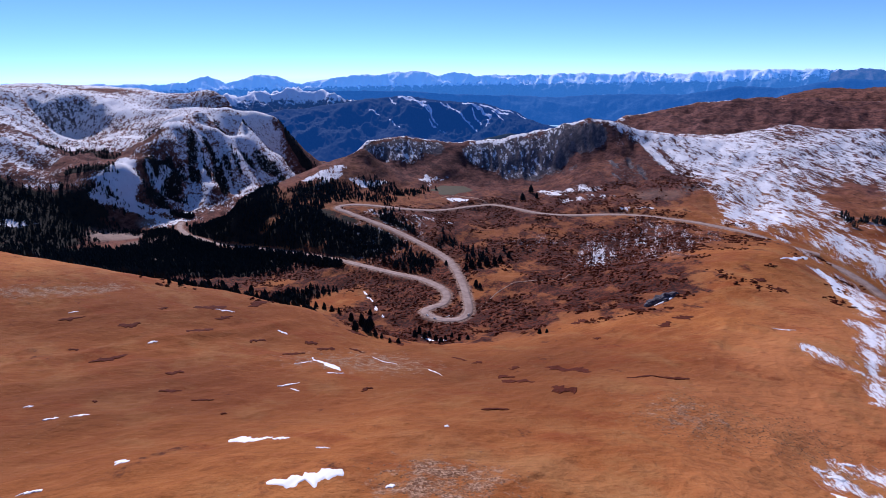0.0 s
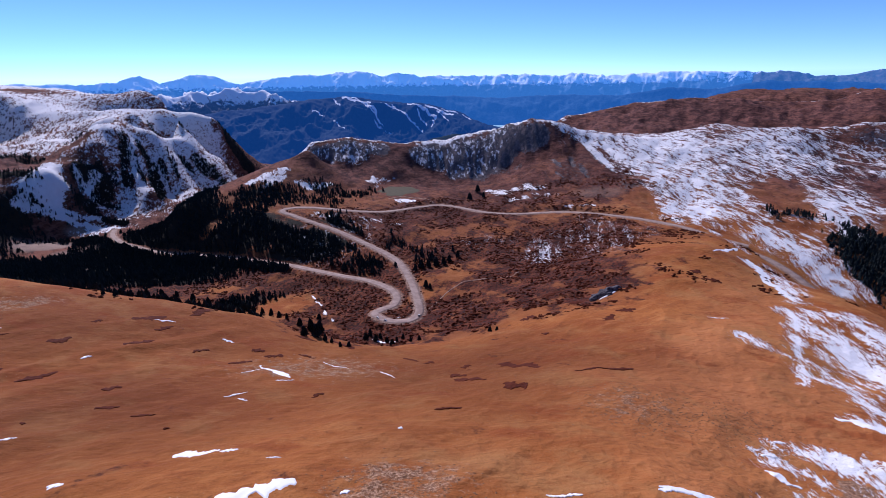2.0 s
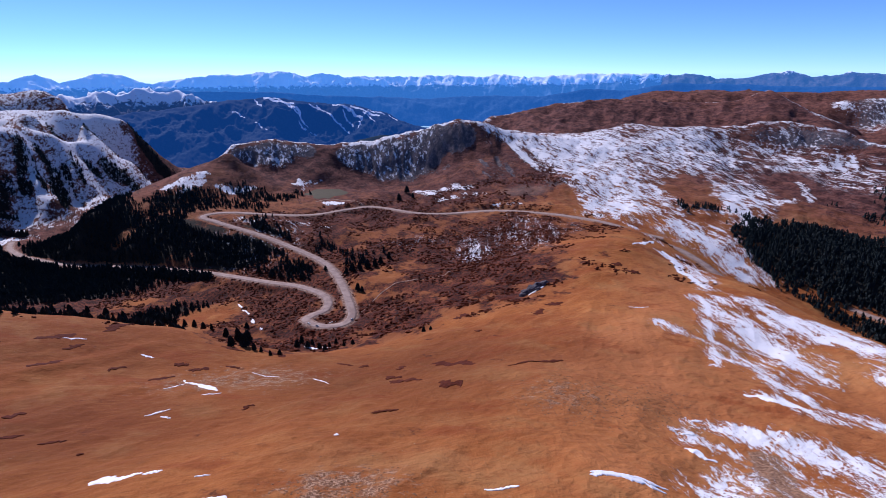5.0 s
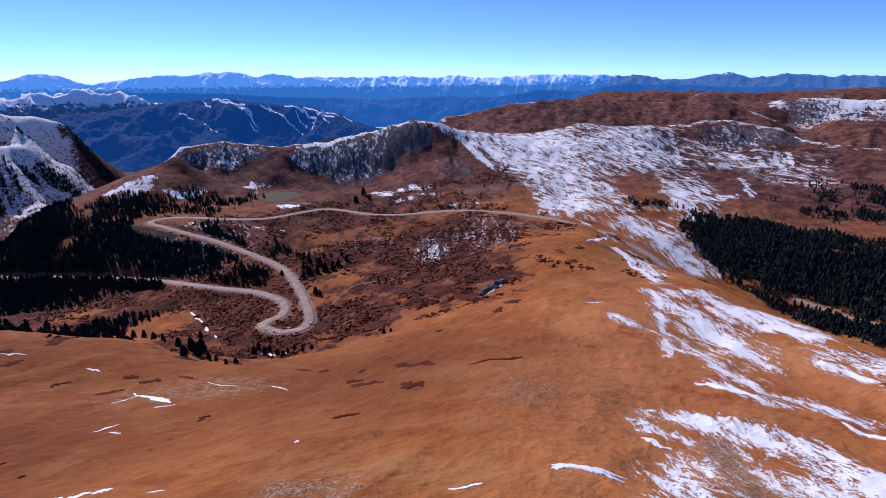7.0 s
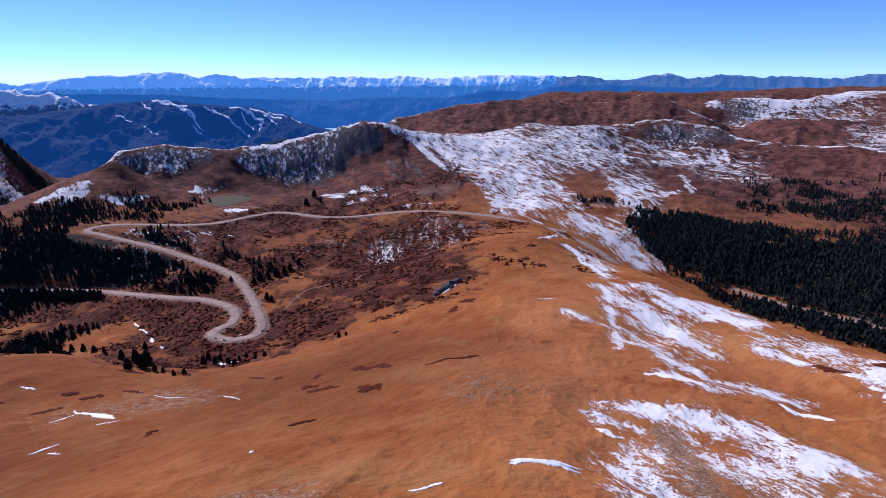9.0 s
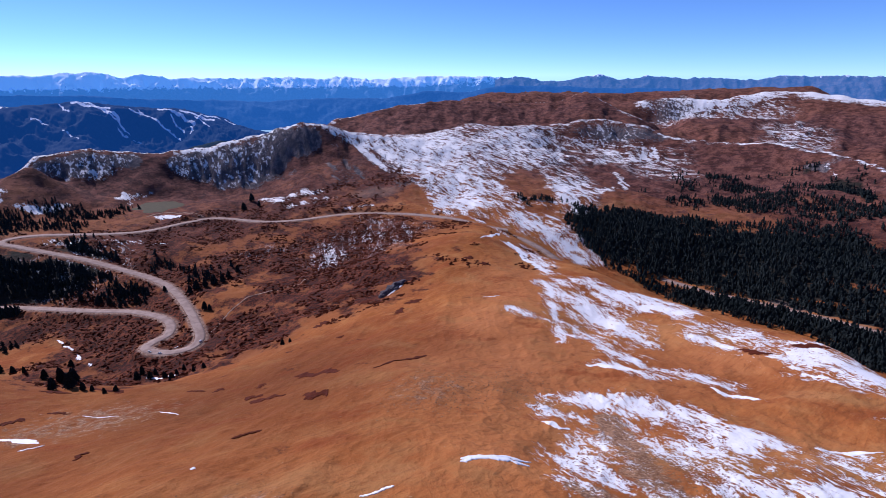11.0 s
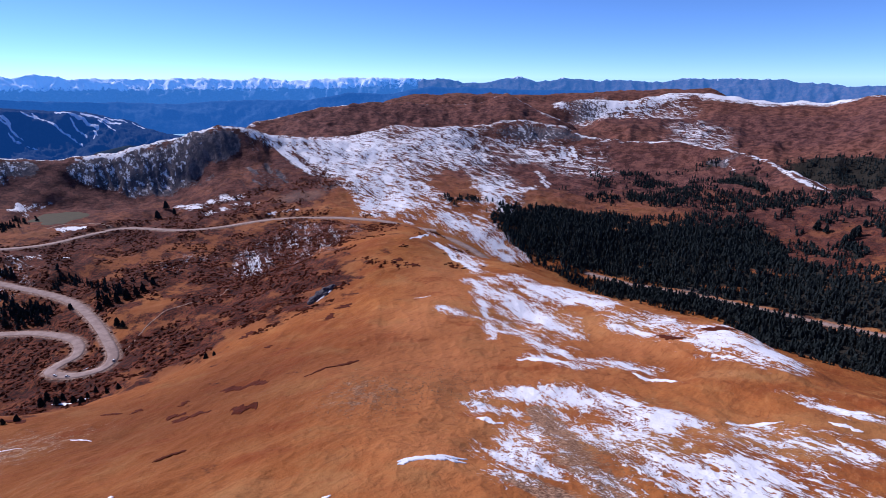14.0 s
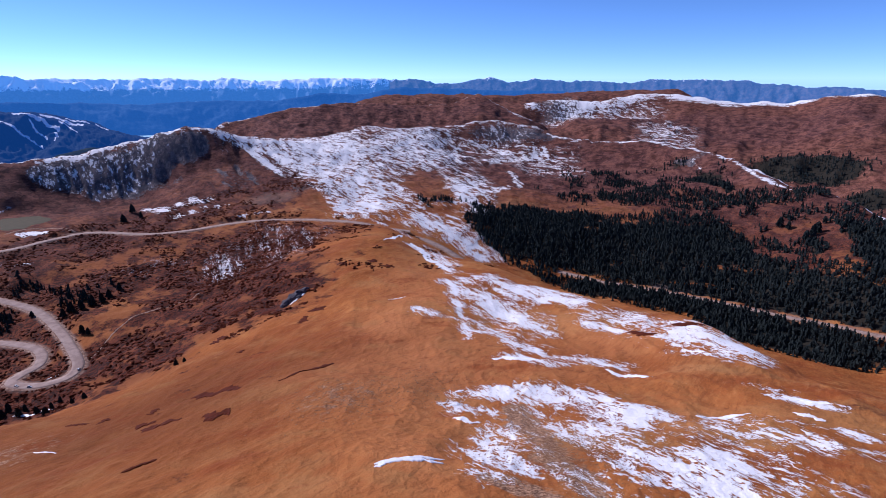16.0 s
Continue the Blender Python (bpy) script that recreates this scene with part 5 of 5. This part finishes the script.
def draped(x0, y0, x1, y1, width, seed, thick, lumps, ragged=0.45, n=56, m=11):
    """A mat lying on the slope from one end to the other, with a ragged outline, thick in the middle and thin at its rim."""
    a, b = np.array((x0, y0), float), np.array((x1, y1), float)
    length = max(np.hypot(*(b - a)), 0.5)
    d = (b - a) / length
    side = np.array((-d[1], d[0]))
    u = np.linspace(0, 1, n)
    w = np.linspace(-1, 1, m)
    bow = fractal(u * length + seed * 31.7, u * 0 + 5.0, max(length * 0.35, 2), 3, seed) * width * 0.5
    edge_l = np.sin(np.pi * np.clip(u, 0.015, 0.985)) ** 0.45 * (1 + ragged * 1.6 * fractal(u * length + seed * 17.1, u * 0, max(length * 0.13, 0.8), 4, seed + 1, 0.5))
    edge_r = np.sin(np.pi * np.clip(u, 0.015, 0.985)) ** 0.45 * (1 + ragged * 1.6 * fractal(u * length + seed * 13.3, u * 0 + 9, max(length * 0.13, 0.8), 4, seed + 2, 0.5))
    half = np.where(w[None, :] < 0, np.maximum(edge_l, 0.06)[:, None], np.maximum(edge_r, 0.06)[:, None]) * width / 2
    off = bow[:, None] + w[None, :] * half
    x = a[0] + d[0] * u[:, None] * length + side[0] * off
    y = a[1] + d[1] * u[:, None] * length + side[1] * off
    z = heights(x.ravel(), y.ravel()).reshape(x.shape)
    rim = np.minimum(1 - np.abs(w)[None, :] ** 4, 1) * np.sin(np.pi * u)[:, None] ** 0.3
    bump = 1 + lumps * fractal(x, y, max(width * 0.25, 0.8), 3, seed + 3)
    z = z + np.where(rim < 0.02, -0.15, 0.08 + thick * rim * bump)
    i, j = np.meshgrid(np.arange(n - 1), np.arange(m - 1), indexing="ij")
    f = np.stack([i * m + j, (i + 1) * m + j, (i + 1) * m + j + 1, i * m + j + 1], -1).reshape(-1, 4)
    c = np.array((x.mean(), y.mean(), z.mean()))
    return np.c_[x.ravel(), y.ravel(), z.ravel()] - c, f, c


def lay(name, label, category, group, rows, material, thick, lumps, ragged, seed0):
    for k, (x0, y0, x1, y1, w) in enumerate(rows):
        v, f, c = draped(x0, y0, x1, y1, w, seed0 + k * 7, thick, lumps, ragged)
        ob = new(name, mesh_from(name, v, f, [material]))
        ob.location = c
        size = math.hypot(x1 - x0, y1 - y0)
        tagged(ob, label(size, w), category, group)


lay("snow_patch", lambda s, w: "long thin strip of old white snow on the tundra" if s > 5 * w else "ragged patch of old white snow on brown tundra",
    "snow patch", "snow patches on the tundra", SNOW_PATCHES, snow_mat, 0.25, 0.2, 0.8, 300)
lay("shrub_patch", lambda s, w: "low streak of dark red-brown willow scrub" if s > 5 * w else "low mat of dark red-brown willow scrub on tundra",
    "shrub", "willow mats on the tundra", BRUSH_PATCHES, brush, 0.45, 0.5, 0.75, 600)


def part(name, v, f, material, parent, label=""):
    ob = new(name, mesh_from(name, v, f, [material], smooth=False))
    ob.parent = parent
    return tagged(ob, label)


def trunk_mesh(h, r):
    t = np.arange(7) * 2 * np.pi / 7
    v = np.concatenate([np.c_[np.cos(t) * q, np.sin(t) * q, np.full(7, z)] for q, z in ((r, -0.5), (r * 0.8, h * 0.15), (r * 0.2, h * 0.9))])
    f = [(i + 7 * k, (i + 1) % 7 + 7 * k, (i + 1) % 7 + 7 * k + 7, i + 7 * k + 7) for k in range(2) for i in range(7)]
    return v, np.array(f)


def build_spruces():
    models = []
    for k in range(5):
        root = new("spruce_tree")
        root.empty_display_size = 0.5
        v, f = spruce_mesh(40 + k, 1.0, 0.20 + 0.02 * k, 9, 7)
        part("crown", v, f, needles, root, "ragged dark green needle crown")
        v, f = trunk_mesh(0.98, 0.018)
        part("trunk", v, f, bark, root)
        tagged(root, "single dark green spruce at the edge of the tundra", "tree", "spruces by the hairpin")
        models.append(root)
    p = np.array(SPRUCES, float)
    z = heights(p[:, 0], p[:, 1])
    for k, ((x, y, h), zz) in enumerate(zip(p, z)):
        ob = models[k] if k < 5 else copy_thing(models[k % 5], Matrix())
        w = h * random.uniform(0.9, 1.25)
        ob.matrix_basis = Matrix.LocRotScale((x, y, zz - 0.2), Euler((0, 0, random.uniform(0, 6.28))), (w, w, h))


build_spruces()


def stone_mesh(rng, size):
    """A rough faceted boulder."""
    bm = bmesh.new()
    bmesh.ops.create_icosphere(bm, subdivisions=2 if size > 2 else 1, radius=1.0)
    ph = rng.uniform(0, 40, 3)
    for q in bm.verts:
        n = noise.noise(q.co * 1.7 + Vector(ph)) * 0.45 + noise.noise(q.co * 4 + Vector(ph)) * 0.15
        q.co *= 1 + n
    v = np.array([q.co[:] for q in bm.verts]) * size
    f = np.array([[w.index for w in q.verts] for q in bm.faces])
    bm.free()
    return v, f


def build_talus():
    """Loose stones strewn on the tundra."""
    rng = np.random.default_rng(12)
    shapes = [stone_mesh(rng, 1.0) for _ in range(8)]
    for (cx, cy), (ac, al, n) in zip(TALUS, ((26, 30, 1800), (24, 26, 1200), (18, 18, 1500), (45, 30, 900), (60, 40, 700), (22, 20, 2000))):
        r = math.hypot(cx, cy)
        ux, uy = cx / r, cy / r
        p, q = rng.normal(0, ac * 0.6, n), rng.normal(0, al * 0.6, n)
        x, y = cx + uy * p + ux * q, cy - ux * p + uy * q
        z = heights(x, y)
        vs, fs, o = [], [], 0
        for k in range(n):
            v, f = shapes[rng.integers(8)]
            s = 0.09 + 0.27 * rng.random() ** 3
            s *= 1 + r / 900
            t = rng.uniform(0, 6.3)
            c, sn = math.cos(t), math.sin(t)
            vs.append(np.c_[(v[:, 0] * c - v[:, 1] * sn) * s * 1.3 + x[k], (v[:, 0] * sn + v[:, 1] * c) * s + y[k], v[:, 2] * s * 0.5 + z[k] + s * 0.05])
            fs.append(f + o)
            o += len(v)
        me = mesh_from("scree", np.concatenate(vs), np.concatenate(fs), [rock_mat], smooth=False)
        tagged(new("scree", me), "strewn grey-brown frost-broken stones on the tundra", "stones", kind="stuff")


build_talus()


def build_outcrop():
    dark_rock = dark_rock_material()
    root = new("rock_outcrop")
    cx, cy = OUTCROP
    root.location = (cx, cy, float(heights([cx], [cy])[0]))
    rng = np.random.default_rng(8)
    for dx, dy, s in ((0, 0, 7), (8, 3, 6), (15, 7, 5), (-8, -2, 5), (-13, -5, 4), (4, -5, 3), (20, 10, 3)):
        v, f = stone_mesh(rng, s)
        z = float(heights([cx + dx], [cy + dy])[0]) - root.location.z
        part("boulder", v * (1.2, 0.8, 0.75) + (dx, dy, z + s * 0.2), f, dark_rock, root)
    tagged(root, "dark broken rock outcrop standing out of the tundra slope", "rock")
    v, f, c = draped(cx - 9, cy - 9, cx + 13, cy - 1, 4.0, 77, 0.8, 0.3)
    ob = new("snow_patch", mesh_from("snow_patch", v, f, [snow_mat]))
    ob.location = c
    tagged(ob, "bluish drift of snow at the foot of the outcrop", "snow patch", "snow patches on the tundra")


build_outcrop()


def paint(name, color, roughness, metal=0.0):
    m = Mat(name, roughness, 0.5)
    m.b.inputs["Metallic"].default_value = metal
    return m.color(m.mix(m.noise(0.7), color, tuple(0.8 * c for c in color))).m


def boxed(x0, x1, y0, y1, z0, z1, taper=0.0, bevel=0.08):
    bm = bmesh.new()
    bmesh.ops.create_cube(bm, size=1.0)
    for q in bm.verts:
        t = taper if q.co.z > 0 else 0
        q.co = Vector(((x0 + x1) / 2 + q.co.x * (x1 - x0) * (1 - t), (y0 + y1) / 2 + q.co.y * (y1 - y0) * (1 - t * 0.6), (z0 + z1) / 2 + q.co.z * (z1 - z0)))
    bmesh.ops.bevel(bm, geom=bm.edges[:], offset=bevel, segments=2, affect="EDGES")
    return bm


def part_bm(name, bm, material, parent, label=""):
    me = bpy.data.meshes.new(name)
    bm.to_mesh(me)
    bm.free()
    me.materials.append(material)
    ob = new(name, me)
    ob.parent = parent
    return tagged(ob, label)


def build_car(x, y, heading, color, label):
    root = new("car")
    body = paint("car_paint", color, 0.35)
    glass, rubber = paint("car_glass", (0.02, 0.025, 0.03), 0.1), paint("car_tyre", (0.02, 0.02, 0.02), 0.9)
    part_bm("body", boxed(-2.25, 2.25, -0.9, 0.9, 0.35, 0.95, 0.04, 0.14), body, root)
    part_bm("cabin", boxed(-1.9, 0.9, -0.8, 0.8, 0.93, 1.55, 0.28, 0.1), glass, root, "dark window glass all round")
    part_bm("roof", boxed(-1.5, 0.5, -0.66, 0.66, 1.52, 1.62, 0.1, 0.04), body, root)
    for sx in (-1.4, 1.4):
        for sy in (-0.85, 0.85):
            bm = bmesh.new()
            bmesh.ops.create_cone(bm, cap_ends=True, segments=14, radius1=0.36, radius2=0.36, depth=0.24, matrix=Matrix.Translation((sx, sy, 0.36)) @ Matrix.Rotation(math.pi / 2, 4, "X"))
            part_bm("wheel", bm, rubber, root)
    k = int(np.argmin(np.hypot(ROADS[0].c[:, 0] - x, ROADS[0].c[:, 1] - y)))
    root.matrix_basis = pose(x, y, ROADS[0].z[k] + 0.36, 0, 0, heading)
    tagged(root, label, "car", "cars on the hairpin")


for (x, y), color, label in zip(CARS, ((0.8, 0.8, 0.8), (0.6, 0.6, 0.62), (0.85, 0.85, 0.85)),
                                ("small white car standing on the hairpin bend", "silver car standing on the hairpin bend", "white car standing on the upper road of the hairpin")):
    k = int(np.argmin(np.hypot(ROADS[0].c[:, 0] - x, ROADS[0].c[:, 1] - y)))
    d = ROADS[0].c[min(k + 2, len(ROADS[0].c) - 1)] - ROADS[0].c[k - 2]
    side = np.array((d[1], -d[0])) / np.hypot(*d)
    px, py = ROADS[0].c[k] + side * 2.2
    build_car(px, py, math.degrees(math.atan2(d[1], d[0])), color, label)


def build_scrub():
    """Waist-high willow bushes in the bowl, too many to count."""
    rng = np.random.default_rng(21)
    bm = bmesh.new()
    bmesh.ops.create_icosphere(bm, subdivisions=1, radius=1.0)
    bv, bf = np.array([q.co[:] for q in bm.verts]), np.array([[w.index for w in q.verts] for q in bm.faces])
    bm.free()
    n = 26000
    x, y = rng.uniform(-330, 520, n), rng.uniform(480, 1130, n)
    z, cov, d = land(x, y)
    keep = (cov["scrub"] + 1.6 * fractal(x, y, 30, 4, 33) > 0.62) & (cov["snow"] < 0.5) & (d > 8) & (cov["forest"] < 0.6)
    x, y, z = x[keep][:9000], y[keep][:9000], z[keep][:9000]
    shapes = [bv * (1 + 0.35 * rng.normal(0, 1, (len(bv), 1))) for _ in range(8)]
    vs, fs, o = [], [], 0
    for k in range(len(x)):
        s = rng.uniform(0.7, 2.0)
        v = shapes[rng.integers(8)] * (s * rng.uniform(0.9, 1.8), s, s * 0.6)
        vs.append(v + (x[k], y[k], z[k] + 0.2 * s))
        fs.append(bf + o)
        o += len(v)
    me = mesh_from("willow_scrub", np.concatenate(vs), np.concatenate(fs), [brush], smooth=False)
    tagged(new("willow_scrub", me), "dark red-brown leafless willow bushes filling the bowl", "scrub", kind="stuff")


build_scrub()


def build_trail(points, half, name, label):
    c = spline(points, 2.0)
    t = np.gradient(c, axis=0)
    n = np.c_[t[:, 1], -t[:, 0]] / np.hypot(t[:, 0], t[:, 1])[:, None]
    rows = []
    rng = np.random.default_rng(3)
    for s, dz in ((-1.3, -0.3), (-1, 0.12), (0, 0.2), (1, 0.12), (1.3, -0.3)):
        p = c + n * (s * half * rng.uniform(0.8, 1.2, len(c)))[:, None]
        rows.append(np.c_[p, heights(p[:, 0], p[:, 1]) + dz])
    v = np.stack(rows, 1).reshape(-1, 3)
    i, j = np.meshgrid(np.arange(len(c) - 1), np.arange(4), indexing="ij")
    f = np.stack([i * 5 + j, i * 5 + j + 1, (i + 1) * 5 + j + 1, (i + 1) * 5 + j], -1).reshape(-1, 4)[:, ::-1]
    tagged(new(name, mesh_from(name, v, f, [verge])), label, "path", kind="structure")


build_trail(TRACK, 2.2, "track", "short gravel track leaving the highway towards the tarn")
build_trail(BOWL_TRAIL, 1.0, "trail", "narrow pale foot trail through the willow scrub")


def build_tarn():
    """A shallow tarn below the cliffs."""
    m = Mat("tarn_bed", 0.85, 0.15)
    m.color(m.mix(m.noise(9, 5), (0.055, 0.05, 0.028), (0.10, 0.085, 0.045)))
    cx, cy, level = TARN
    a = np.linspace(0, 2 * np.pi, 48, endpoint=False)
    rr = 1 + 0.35 * fractal(np.cos(a) * 2 + 5, np.sin(a) * 2, 1.0, 3, 9)
    rings = []
    for s in (0.02, 0.5, 0.85, 1.0, 1.12):
        x, y = cx + 40 * s * rr * np.cos(a), cy + 50 * s * rr * np.sin(a)
        rings.append(np.c_[x, y, np.full(48, level + (0.3 if s < 1.05 else -0.6))])
    v = np.concatenate(rings)
    f = [(k * 48 + i, (k + 1) * 48 + i, (k + 1) * 48 + (i + 1) % 48, k * 48 + (i + 1) % 48) for k in range(4) for i in range(48)]
    tagged(new("tarn", mesh_from("tarn", v, np.array(f), [m.m])), "shallow grey-green boggy tarn below the cliffs", "pond", kind="structure")


build_tarn()
